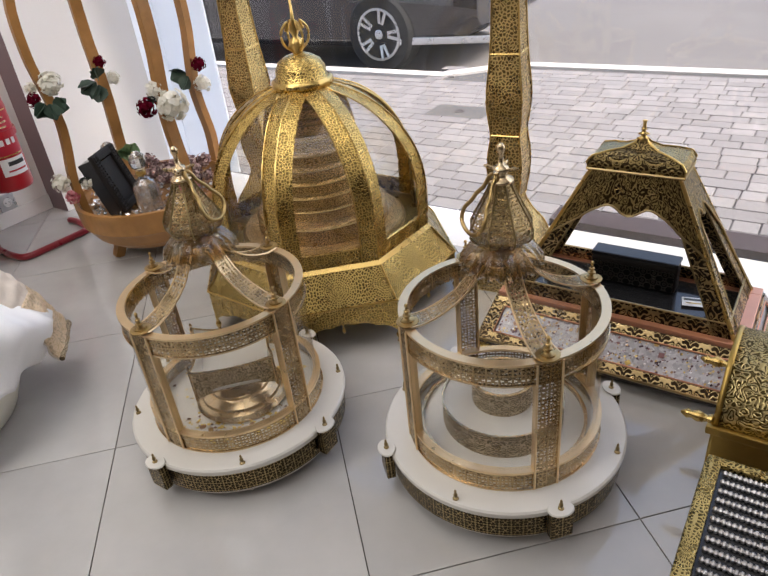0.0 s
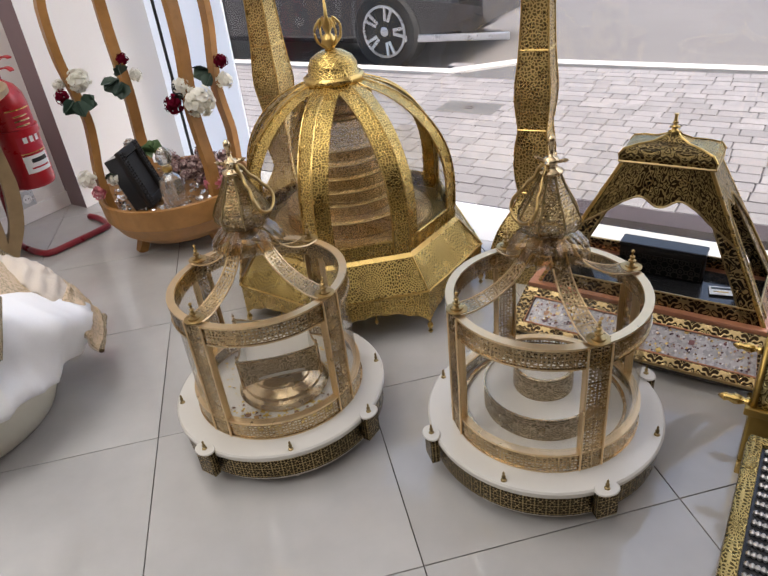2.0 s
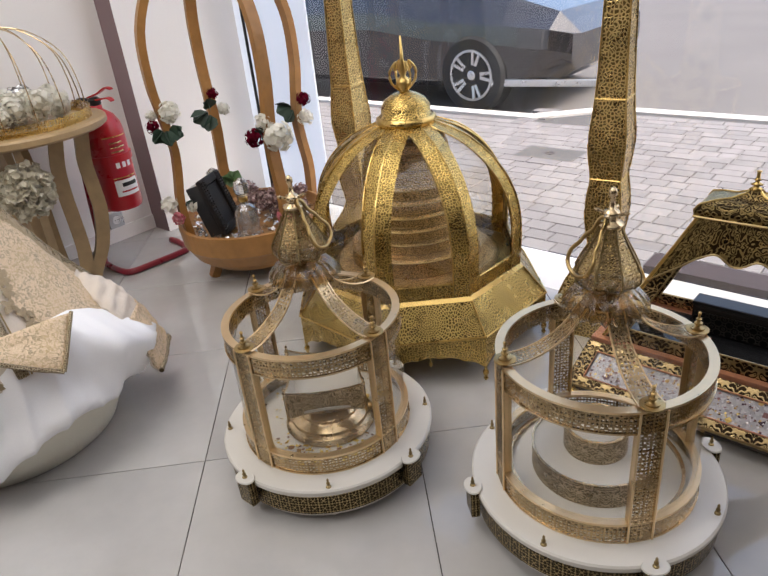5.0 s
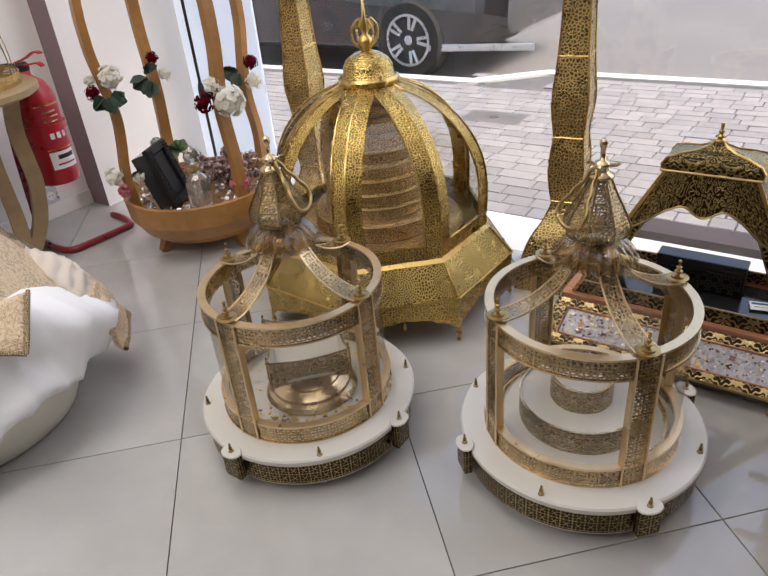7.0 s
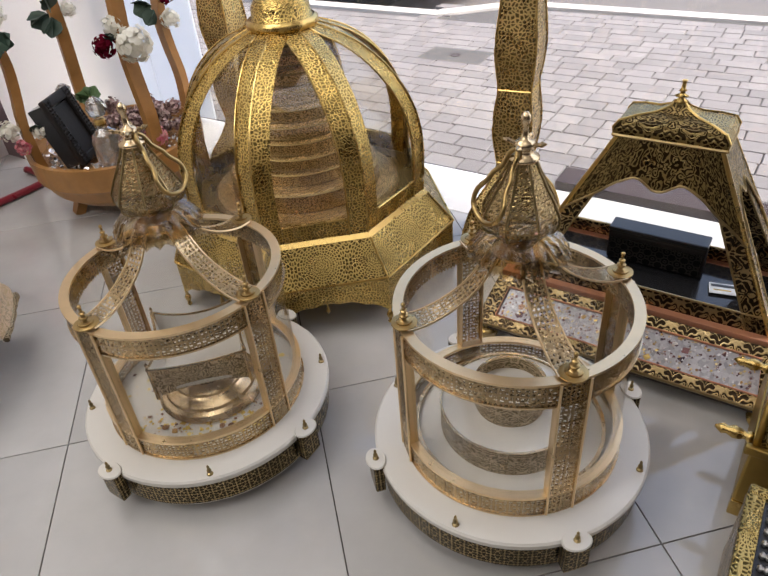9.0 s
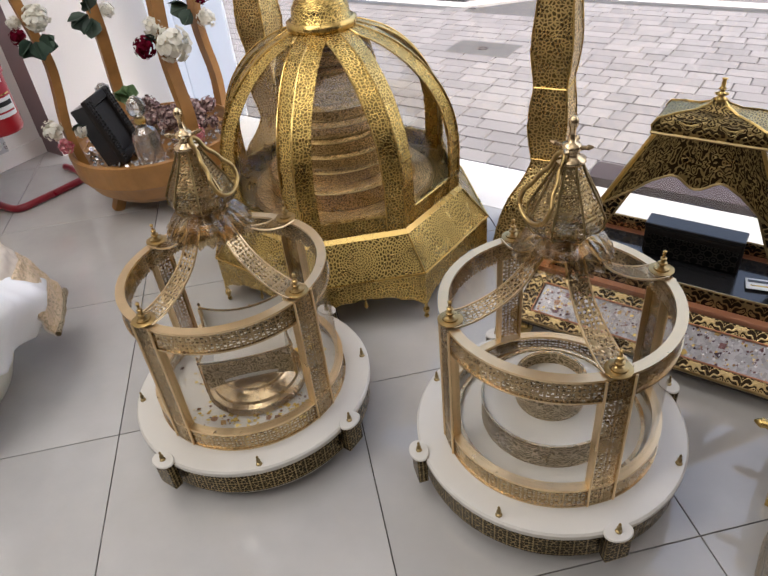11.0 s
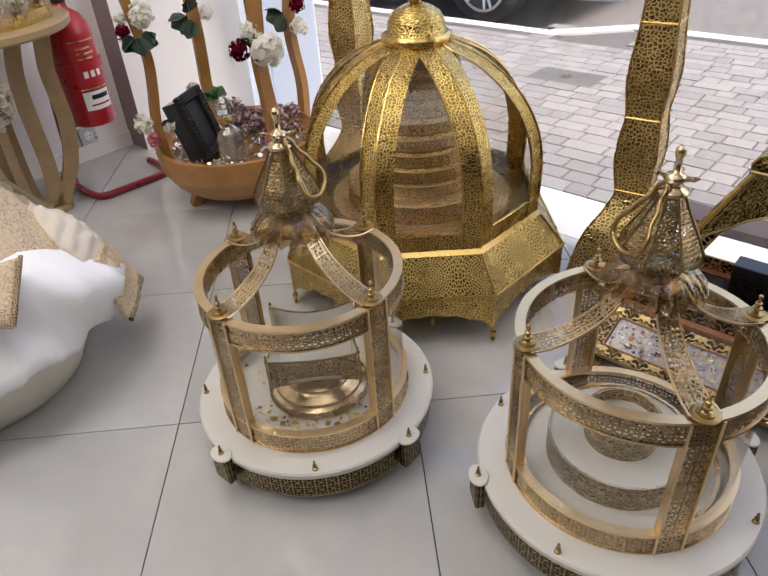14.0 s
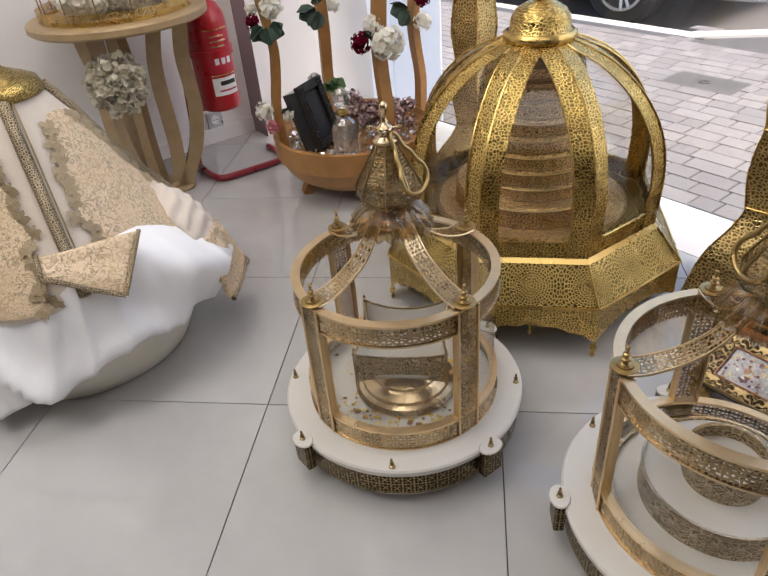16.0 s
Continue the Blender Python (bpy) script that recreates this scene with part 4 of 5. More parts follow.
# ---- pyramid display box on the floor by the window ----
def room_pose(s, d, z=0.0, turn=0.0):
    return Matrix.Translation(room(s, d, z)) @ pose(0, 0, 0, 0, 0, -45 + turn)


def pyramid_box():
    root = thing("pyramid_box", room_pose(-0.475, 1.895), "pierced gold pyramid frame, browned for backlight, on a copper rimmed box", "display box")
    hx, hy, bx, by = 0.335, 0.155, 0.36, 0.255
    zt, zb = 0.150, 0.05
    for y in (-hy + 0.02, hy - 0.02):
        part("rim", box((2 * hx, 0.04, 0.016), (0, y, zt + 0.008), 0.003), M["copper"], root, "pink copper rim board")
    for x in (-hx + 0.02, hx - 0.02):
        part("rim", box((0.04, 2 * hy - 0.08, 0.016), (x, 0, zt + 0.008), 0.003), M["copper"], root, "pink copper rim board")
    part("inset", box((2 * hx - 0.08, 2 * hy - 0.08, 0.008), (0, 0, zt + 0.008)), M["black_gloss"], root, "glossy black inset board")
    part("bottom", box((2 * bx, 2 * by, 0.012), (0, 0, zb - 0.006), 0.002), M["shadow_board"], root)
    top = [(-hx, -hy), (hx, -hy), (hx, hy), (-hx, hy)]
    bot = [(-bx, -by), (bx, -by), (bx, by), (-bx, by)]
    for k in range(4):
        j = (k + 1) % 4
        A, B = Vector((*bot[k], zb)), Vector((*bot[j], zb))
        C, D = Vector((*top[j], zt)), Vector((*top[k], zt))
        panel = part("panel", quad_sheet([A, B, C, D], 0.004), M["mirror"], root, "silvery panel behind the frame")
        nn = (B - A).cross(D - A).normalized() * 0.006

        def bil(u, v):
            return (A * (1 - u) + B * u) * (1 - v) + (D * (1 - u) + C * u) * v
        w = 0.04 / (B - A).length
        for u0, v0, u1, v1 in ((0, 0, 1, 0.22), (0, 0.80, 1, 1), (0, 0.22, w, 0.80), (1 - w, 0.22, 1, 0.80)):
            part("frame", quad_sheet([bil(u0, v0) + nn, bil(u1, v0) + nn, bil(u1, v1) + nn, bil(u0, v1) + nn], 0.004), M["brown_lace"], panel)
        part("frame_edge", tube([bil(0, 0) + nn, bil(1, 0) + nn], 0.004, 6), M["brown"], panel)
        part("inner_edge", tube([bil(w, 0.22) + nn, bil(1 - w, 0.22) + nn, bil(1 - w, 0.80) + nn, bil(w, 0.80) + nn, bil(w, 0.22) + nn], 0.0025, 6), M["copper"], panel)
        c = bot[k]
        part("ball_foot", lathe([(0.012, 0), (0.026, 0.008), (0.03, 0.02), (0.024, 0.032), (0.012, 0.038), (0.014, 0.044)], 20), M["gold"], root, at=Matrix.Translation((c[0] * 0.93, c[1] * 0.95, 0)), smooth=True)
    # pyramid frame
    z0, z1 = zt + 0.016, 0.554
    px, py, cx, cy = 0.305, 0.135, 0.107, 0.055
    base = [(-px, -py), (px, -py), (px, py), (-px, py)]
    cap = [(-cx, -cy), (cx, -cy), (cx, cy), (-cx, cy)]
    for k in range(4):
        j = (k + 1) % 4
        A, B = Vector((*base[k], z0)), Vector((*base[j], z0))
        D, C = Vector((*cap[k], z1)), Vector((*cap[j], z1))
        nn = (B - A).cross(D - A).normalized() * 0.004
        side = part("pyramid_side", tube([A, D], 0.006, 8), M["gold"], root)
        wb = 0.05
        for P, Q, sg in ((A, D, 1), (B, C, -1)):
            e = (B - A).normalized() * sg
            part("leg", quad_sheet([P, P + e * wb, Q + e * wb * 0.8, Q] if sg > 0 else [P + e * wb, P, Q, Q + e * wb * 0.8], 0.004), M["brown_lace"], side)
            part("leg_edge", tube([P + e * wb, Q + e * wb * 0.8], 0.0025, 6), M["brown"], side)
        # base rail
        up = (D - A) * 0.10
        part("rail", quad_sheet([A, B, B + (C - B) * 0.10, A + up], 0.004), M["brown_lace"], side)
        part("rail_edge", tube([A + up, B + (C - B) * 0.10], 0.003, 6), M["brown"], side)
        # scalloped valance under the cap
        n = 28
        rings = []
        for i in range(n + 1):
            u = i / n
            w = abs(2 * u - 1)
            v = 0.73 - 0.27 * max(0, (w - 0.6) / 0.4) ** 1.2 + 0.03 * math.cos(u * math.pi * 6)
            lo = (A * (1 - u) + B * u) * (1 - v) + (D * (1 - u) + C * u) * v
            hi = D * (1 - u) + C * u
            rings.append([lo + nn, hi + nn, hi + nn * 0.2, lo + nn * 0.2])
        part("valance", loft(rings), M["brown_scroll"], side)
        part("valance_edge", tube([r[0] for r in rings], 0.003, 6), M["brown"], side)
    # cap roof
    prof = [(1.12, z1 - 0.004), (1.14, z1 + 0.014), (1.04, z1 + 0.030), (0.74, z1 + 0.040), (0.42, z1 + 0.046), (0.18, z1 + 0.058), (0.08, z1 + 0.070)]
    for k in range(4):
        j = (k + 1) % 4
        A, B = Vector((*cap[k], 0)), Vector((*cap[j], 0))
        rings = []
        for s, z in prof:
            a, b = A * s + Vector((0, 0, z)), B * s + Vector((0, 0, z))
            inn = Vector((-(a.x + b.x), -(a.y + b.y), 0)).normalized() * 0.003
            rings.append([a, b, b + inn, a + inn])
        # front and back faces darker than the sides: backlight put into the colour
        rf = part("roof", loft(rings), M["brown_scroll"] if k % 2 == 0 else M["gold_chased"], root)
        part("roof_edge", tube([A * s + Vector((0, 0, z)) for s, z in prof], 0.003, 6), M["gold"], rf)
        part("eave", tube([A * 1.125 + Vector((0, 0, z1 - 0.004)), B * 1.125 + Vector((0, 0, z1 - 0.004))], 0.004, 6), M["brown"], rf)
    part("finial", lathe([(r, 0.620 + 0.62 * (z - 0.598)) for r, z in [(0.012, 0.598), (0.016, 0.603), (0.008, 0.61), (0.006, 0.617), (0.015, 0.622), (0.006, 0.628), (0.0045, 0.636), (0.009, 0.64), (0.005, 0.645), (0.004, 0.672), (0.007, 0.676), (0.003, 0.679)]], 14), M["gold"], root, smooth=True)
    return root


def mat_mirror():
    m, t, n, l, p = nodes_of("silver_panel")
    v = coords(t)
    vo = n.new("ShaderNodeTexVoronoi")
    vo.inputs["Scale"].default_value = 110
    l.new(v, vo.inputs["Vector"])
    l.new(ramp(t, vo.outputs["Color"], [(0.1, (0.30, 0.29, 0.32)), (0.9, (0.50, 0.49, 0.53))]), p.inputs["Base Color"])
    p.inputs["Roughness"].default_value, p.inputs["Metallic"].default_value = 0.35, 0.3
    return m


M["mirror"] = mat_mirror()
# frame gold browned in the colour, as seen against the window light
M["brown_scroll"] = mat_filigree("scrolled_brown_gold", (0.33, 0.24, 0.10), "scroll", 0.09, 0.0085, 0.6, 0.34, holes=False, dark=(0.045, 0.03, 0.014), relief=0.3)
M["brown_lace"] = mat_filigree("laced_brown_gold", (0.46, 0.34, 0.17), "scroll", 0.07, 0.0095, 0.55, 0.32, holes=False, dark=(0.03, 0.02, 0.012), relief=0.3)
pyramid_box()


def slope_confetti(seed):
    """Foil scraps stuck to the sloping front panel of the pyramid box."""
    rng = random.Random(seed)
    bm = bmesh.new()
    A, B = Vector((-0.36, -0.255, 0.05)), Vector((0.36, -0.255, 0.05))
    D, C = Vector((-0.335, -0.155, 0.15)), Vector((0.335, -0.155, 0.15))
    nn = (B - A).cross(D - A).normalized()
    for k in range(620):
        u, v = rng.uniform(0.07, 0.93), rng.uniform(0.24, 0.78)
        c = (A * (1 - u) + B * u) * (1 - v) + (D * (1 - u) + C * u) * v + nn * 0.002
        r = rng.uniform(0.0012, 0.0045) * (2.3 if rng.random() < 0.06 else 1)
        e1, e2 = (B - A).normalized(), (D - A).normalized()
        a0, q = rng.uniform(0, 6.28), rng.choice((3, 4, 5))
        bm.faces.new([bm.verts.new(c + (e1 * math.cos(a0 + i * 6.283 / q) + e2 * math.sin(a0 + i * 6.283 / q)) * r + nn * rng.uniform(0, 0.0015)) for i in range(q)])
    ob = mesh_ob("confetti", bm, M["confetti"])
    ob.matrix_basis = room_pose(-0.475, 1.895)
    return tagged(ob, "dark and gold foil confetti on the silvery box panel", "confetti", kind="stuff")


slope_confetti(8)

# dark case standing on the rim board, inside the pyramid
case = thing("dark_case", room_pose(-0.47, 1.945, 0.167, 0), "black hard case with an embossed front, on the copper board", "case")
part("body", box((0.24, 0.055, 0.085), (0, 0, 0.0425), 0.008), M["leather"], case)
part("front", box((0.225, 0.004, 0.06), (0, -0.029, 0.036), 0.001), M["dark_emboss"], case, "embossed dark front plate")
part("lid", box((0.242, 0.058, 0.012), (0, 0, 0.09), 0.004), M["black"], case)
card = thing("card", room_pose(-0.29, 1.90, 0.167, 12), "small blue and white card with dark print", "card")
part("paper", box((0.07, 0.045, 0.002), (0, 0, 0.001), 0.0005), M["white"], card)
part("print_band", box((0.06, 0.010, 0.0006), (0, 0.01, 0.0024)), M["black"], card)
part("print_bar", box((0.04, 0.005, 0.0006), (-0.005, -0.008, 0.0024)), M["gold"], card)


# ---- chest with a barrel lid and the beaded box in front of it ----
def barrel_chest():
    root = thing("barrel_chest", room_pose(0.14, 1.53), "gold chest with a rounded pierced lid and turned knobs", "chest")
    L = 0.30
    part("body", box((2 * L, 0.30, 0.15), (0, 0, 0.115), 0.006), M["gold_dull"], root)
    for x in (-L + 0.012, L - 0.012):
        for y in (-0.14, 0.14):
            part("leg", box((0.024, 0.024, 0.04), (x, y, 0.02), 0.003), M["gold"], root)
    rings = []
    for i in range(19):
        a = math.pi * i / 18
        y, z = -0.15 * math.cos(a), 0.20 + 0.13 * math.sin(a)
        q = 0.97
        rings.append([(-L, y, z), (L, y, z), (L, y * q, 0.20 + 0.13 * math.sin(a) * q), (-L, y * q, 0.20 + 0.13 * math.sin(a) * q)])
    lid = part("lid", loft(rings), M["gold_scroll"], root, smooth=True)
    arc = [(-0.15 * math.cos(math.pi * i / 18), 0.20 + 0.13 * math.sin(math.pi * i / 18)) for i in range(19)]
    for x in (-L + 0.006, L - 0.006):
        part("lid_band", strip([(x, y * 1.01, z + 0.001) for y, z in arc], 0.012, (1, 0, 0), 0.003), M["gold_dull"], lid, smooth=True)
    part("lid_lining", loft([[(-L + 0.004, y * 0.9, z - 0.012), (L - 0.004, y * 0.9, z - 0.012)] for y, z in arc], closed=False), M["gold_chased"], lid)
    for x in (-L, L):
        bm = bmesh.new()
        bm.faces.new([bm.verts.new((x * 0.99, y * 0.98, z)) for y, z in arc])
        part("lid_end", bm, M["gold_chased"], lid)
    part("front_bar", box((2 * L + 0.02, 0.014, 0.02), (0, -0.156, 0.195), 0.004), M["gold_dull"], root)
    for y, z in ((-0.12, 0.19), (0.09, 0.19)):
        kn = lathe([(0.010, 0), (0.012, 0.006), (0.007, 0.012), (0.011, 0.022), (0.013, 0.032), (0.008, 0.044), (0.011, 0.052), (0.005, 0.062), (0.002, 0.066)], 14)
        part("knob", kn, M["gold"], root, at=Matrix.Translation((-L, y, z)) @ pose(0, 0, 0, 0, -90, 0), smooth=True)
    return root


barrel_chest()


def beaded_box():
    root = thing("beaded_box", room_pose(0.16, 1.03), "low gold box topped with rows of silver beads", "box")
    part("body", box((0.62, 0.50, 0.19), (0, 0, 0.105), 0.006), M["pale_chased"], root)
    part("top_board", box((0.60, 0.48, 0.006), (0, 0, 0.203)), M["black"], root)
    for y in (-0.24, 0.24):
        part("edge", box((0.62, 0.024, 0.02), (0, y, 0.205), 0.006), M["gold_chased"], root)
    for x in (-0.298, 0.298):
        part("edge", box((0.03, 0.46, 0.022), (x, 0, 0.206), 0.006), M["gold_chased"], root)
    for k in range(19):
        y = -0.215 + k * 0.0238
        n = 64
        prof = [(0.003 + 0.0035 * abs(math.sin(i / 3 * math.pi)), -0.278 + 0.556 * i / (n * 3)) for i in range(n * 3 + 1)]
        part("bead_strand", lathe(prof, 6), M["bead"], root, at=Matrix.Translation((0, y, 0.211)) @ pose(0, 0, 0, 0, 90, 0))
    for x in (-0.28, 0.28):
        for y in (-0.22, 0.22):
            part("foot", lathe([(0.012, 0), (0.016, 0.006), (0.01, 0.012)], 12), M["gold"], root, at=Matrix.Translation((x, y, 0)))
    return root


beaded_box()


# ---- basin with the embroidered cone cover ----
basin = thing("basin", pose(-1.12, 1.93, 0), "wide cream basin draped with white satin", "basin")
part("bowl", lathe([(0.278, 0), (0.288, 0.008), (0.312, 0.06), (0.335, 0.12), (0.348, 0.17), (0.346, 0.176), (0.335, 0.17), (0.30, 0.08), (0.27, 0.02)], 72, cap=True), M["bowl"], basin, smooth=True)
rng = random.Random(11)


def satin():
    """White satin gathered over the rim in soft folds."""
    rings = []
    n = 420
    rows = [(0.30, 0.375), (0.325, 0.362), (0.352, 0.34), (0.372, 0.315), (0.387, 0.285), (0.396, 0.255), (0.400, 0.225), (0.400, 0.195), (0.395, 0.17), (0.387, 0.15), (0.378, 0.136), (0.368, 0.135), (0.357, 0.15), (0.348, 0.18)]
    for r, z in rows:
        ring = []
        k = min(1.0, max(0.0, (0.375 - z) / 0.10))
        for i in range(n):
            a = 2 * math.pi * i / n
            c = (math.cos(a), math.sin(a))
            warp = 1.3 * noise.noise((1.2 * c[0], 1.2 * c[1], 3)) + z * 5
            fold = 0.050 * (1 - abs(math.sin(3.0 * a + 2.6 * warp))) ** 1.3 + 0.016 * (1 - abs(math.sin(7 * a - 4 * warp + 14 * z))) ** 2 - 0.018 + 0.016 * noise.noise((2.4 * c[0], 2.4 * c[1], z * 12)) + 0.006 * noise.noise((9 * c[0], 9 * c[1], z * 14))
            droop = 0.10 * max(0, math.cos(a - radians(-118))) ** 2 - 0.05 * max(0, math.cos(a - radians(-42))) ** 5 + 0.025 * noise.noise((4 * c[0], 4 * c[1], 2))
            pull = max(0, math.cos(a - radians(2))) ** 12
            ring.append(polar(r + fold * k + 0.045 * pull * k, a, z - droop * k + 0.06 * max(0, math.cos(a - radians(-30))) ** 4 * (1 - k)))
        rings.append(ring)
    return loft(rings, cap=False)


part("satin_drape", satin(), M["satin"], basin, "crumpled white satin drape", smooth=True)

cover = thing("cone_cover", pose(-1.12, 1.93, 0), "tall cone cover in cream and gold brocade, on the basin", "basket cover")


CONE = [(0.02, 0.80), (0.085, 0.775), (0.10, 0.755), (0.145, 0.69), (0.19, 0.61), (0.235, 0.53), (0.285, 0.455), (0.332, 0.39), (0.348, 0.362), (0.352, 0.350), (0.346, 0.343), (0.325, 0.352)]


def cone_point(a, r, z, lift=0.0):
    k = max(0, (0.8 - z) / 0.5)
    w = 0.010 * k * math.sin(5 * a + 0.7) + 0.022 * k * noise.noise((1.8 * math.cos(a), 1.8 * math.sin(a), z * 3))
    pull = max(0, math.cos(a - radians(18))) ** 8
    tip = max(0, math.cos(a - radians(-78))) ** 14
    low = max(0, (0.45 - z) / 0.2)
    return polar(r + lift + w + low * (0.05 * pull + 0.02 * tip), a, z + lift * 0.6 - low * (0.10 * pull + 0.05 * tip))


def cone_at(u):
    """Radius and height at u = 0 (cap) to 1 (hem)."""
    f = 2 + u * 6.8
    i = min(int(f), 8)
    k = f - i
    return CONE[i][0] * (1 - k) + CONE[i + 1][0] * k, CONE[i][1] * (1 - k) + CONE[i + 1][1] * k


body = part("cloth", loft([[cone_point(2 * math.pi * i / 180, r, z) for i in range(180)] for r, z in CONE], cap=False), M["cloth"], cover, smooth=True)
SEAMS = (-140, -50, 43, 130)
for k, deg in enumerate(SEAMS):
    a = radians(deg)
    line = [cone_point(a, *cone_at(u / 20 * 0.97), 0.006) for u in range(21)]
    part("braid", tube(line, 0.015, 10), M["braid"], body, "thick gold braid seam", smooth=True)
    part("braid_cord", tube([p + polar(0.021, a + math.pi / 2, -0.002) for p in line], 0.002, 6), M["brown"], body)
    nxt = radians(SEAMS[(k + 1) % len(SEAMS)] + (360 if k == len(SEAMS) - 1 else 0))
    mid, half = (a + nxt) / 2, (nxt - a) / 2
    rings = []
    for i in range(61):
        u = 0.10 + 0.86 * i / 60
        r, z = cone_at(u)
        leafy = 0.80 - 0.10 * abs(math.sin(u * 19)) - 0.06 * abs(math.sin(u * 47 + 1)) - 0.35 * max(0, 0.22 - u) / 0.12
        w = half * max(0.1, leafy) * min(1, 0.5 + u)
        rings.append([cone_point(mid + w * (j / 7 - 1), r, z, 0.0035) for j in range(15)])
    part("embroidery", loft(rings, closed=False), M["brocade"], body, "dense gold thread embroidery", smooth=True)
    bm = bmesh.new()
    for col in (0, -1):
        for i in range(4, 60, 4):
            p, q = rings[i][col], rings[i][7]
            out = (p - q).normalized()
            along = (rings[i - 3][col] - p).normalized()
            up = out.cross(along).normalized()
            if up.dot(Vector((p.x, p.y, 0.1))) < 0:
                up = -up
            for way in (out, out + along * 0.9, out - along * 0.9, along, -along, -out + along, -out - along):
                w = way.normalized()
                sd = up.cross(w)
                size = rng.uniform(0.018, 0.028)
                base = p + up * 0.002
                vs = [bm.verts.new(base + w * size * u + sd * size * v + up * 0.003 * h) for u, v, h in ((0, 0, 1), (0.35, 0.3, 0.5), (0.8, 0.26, 0.4), (1.05, 0, 0), (0.8, -0.26, 0.4), (0.35, -0.3, 0.5))]
                bm.faces.new(vs)
    part("leaf_border", bm, M["silver_thread"], body, "raised silver thread leaves")["kind"] = "stuff"
gold_top = part("gold_cap", lathe([(0.108, 0.752), (0.112, 0.76), (0.10, 0.785), (0.07, 0.80), (0.04, 0.812), (0.02, 0.83), (0.028, 0.845), (0.016, 0.865), (0.004, 0.89)], 36), M["gold_chased"], cover, "embossed gold cap", smooth=True)


def flap(points, name, material, owner, wave=0.012, swell=0.05):
    """A free corner of cloth: a curved sheet between two edges."""
    (a, b, c, d) = [Vector(p) for p in points]
    nu, nv = 14, 14
    rings = []
    nn = (b - a).cross(d - a).normalized()
    for i in range(nu + 1):
        u = i / nu
        row, back = [], []
        for j in range(nv + 1):
            v = j / nv
            p = (a * (1 - u) + b * u) * (1 - v) + (d * (1 - u) + c * u) * v
            p = p + nn * (wave * math.sin(u * 7 + v * 2) + wave * math.sin(v * 9 + 1) * 0.6 + swell * v * (1 - v) + 0.6 * swell * u * (1 - u))
            row.append(p)
            back.append(p - nn * 0.004)
        rings.append(row + back[::-1])
    fp = part(name, loft(rings), material, owner, smooth=True)
    part("hem", tube([r[nv] + nn * 0.003 for r in rings], 0.006, 6), M["braid"], fp, "gold braid hem")
    for edge in (rings[0], rings[-1]):
        part("hem", tube([p + nn * 0.003 for p in edge[:nv + 1]], 0.006, 6), M["braid"], fp, "gold braid hem")
    return fp


fl2 = flap([(0.335, -0.137, 0.450), (0.165, -0.300, 0.470), (0.190, -0.340, 0.440), (0.335, -0.275, 0.350)], "turned_corner", M["brocade"], cover, 0.004, 0.015)


def ruffle(u0, u1, lift, pleat):
    """The gathered tail of the cloth, hanging off the rim."""
    line = smooth_line([(0.25, 0.11, 0.425), (0.335, 0.105, 0.385), (0.405, 0.105, 0.28), (0.455, 0.105, 0.145)], 16)
    n = len(line)
    rings = []
    for i in range(int(u0 * (n - 1)), int(u1 * (n - 1)) + 1):
        d = (line[min(i + 1, n - 1)] - line[max(i - 1, 0)]).normalized()
        side = Vector((-0.12, 0.99, 0))
        up = d.cross(side).normalized()
        up = -up if up.x + up.z < 0 else up
        w = 0.060 + 0.050 * i / n
        row, back = [], []
        for j in range(21):
            q = j / 10 - 1
            h = 0.042 * (1 - q * q) * (1 - 0.75 * i / n) + lift + pleat * math.sin(i * 1.15 + 2.2 * q + 1.5 * noise.noise((q * 2, i * 0.2, 1))) + 0.008 * noise.noise((q * 3, i * 0.15, 5))
            p = line[i] + side * q * w + up * h
            row.append(p)
            back.append(p - up * 0.006)
        rings.append(row + back[::-1])
    return rings


tail = ruffle(0.0, 1.0, 0.0, 0.0035)
fl3 = part("ruffle", loft(tail), M["cloth"], cover, "gathered cream cloth tail", smooth=True)
part("end_panel", loft(ruffle(0.60, 1.0, 0.005, 0.002)), M["brocade"], fl3, "embroidered end of the tail", smooth=True)
part("hem", tube([p + Vector((0.004, 0, 0.004)) for p in tail[-1][:21]], 0.008, 8), M["braid"], fl3, "gold braid hem", smooth=True)



# ---- round side table with a wire cage of flowers ----
table = thing("side_table", pose(-1.30, 2.96, 0), "round gilded wooden side table with forked curved legs", "table")
part("tabletop", lathe([(0.29, 0.700), (0.315, 0.705), (0.33, 0.715), (0.33, 0.735), (0.322, 0.742), (0.31, 0.744)], 64), M["table_wood"], table)
part("lace_trim", ring_wall(0.276, 0.279, 0.744, 0.785, 64), M["gold_net"], table, "gold lace band")
SIDE = Vector((0.91, 0.41, 0)).normalized()
FOOT = Vector((0.065, 0.02, 0))
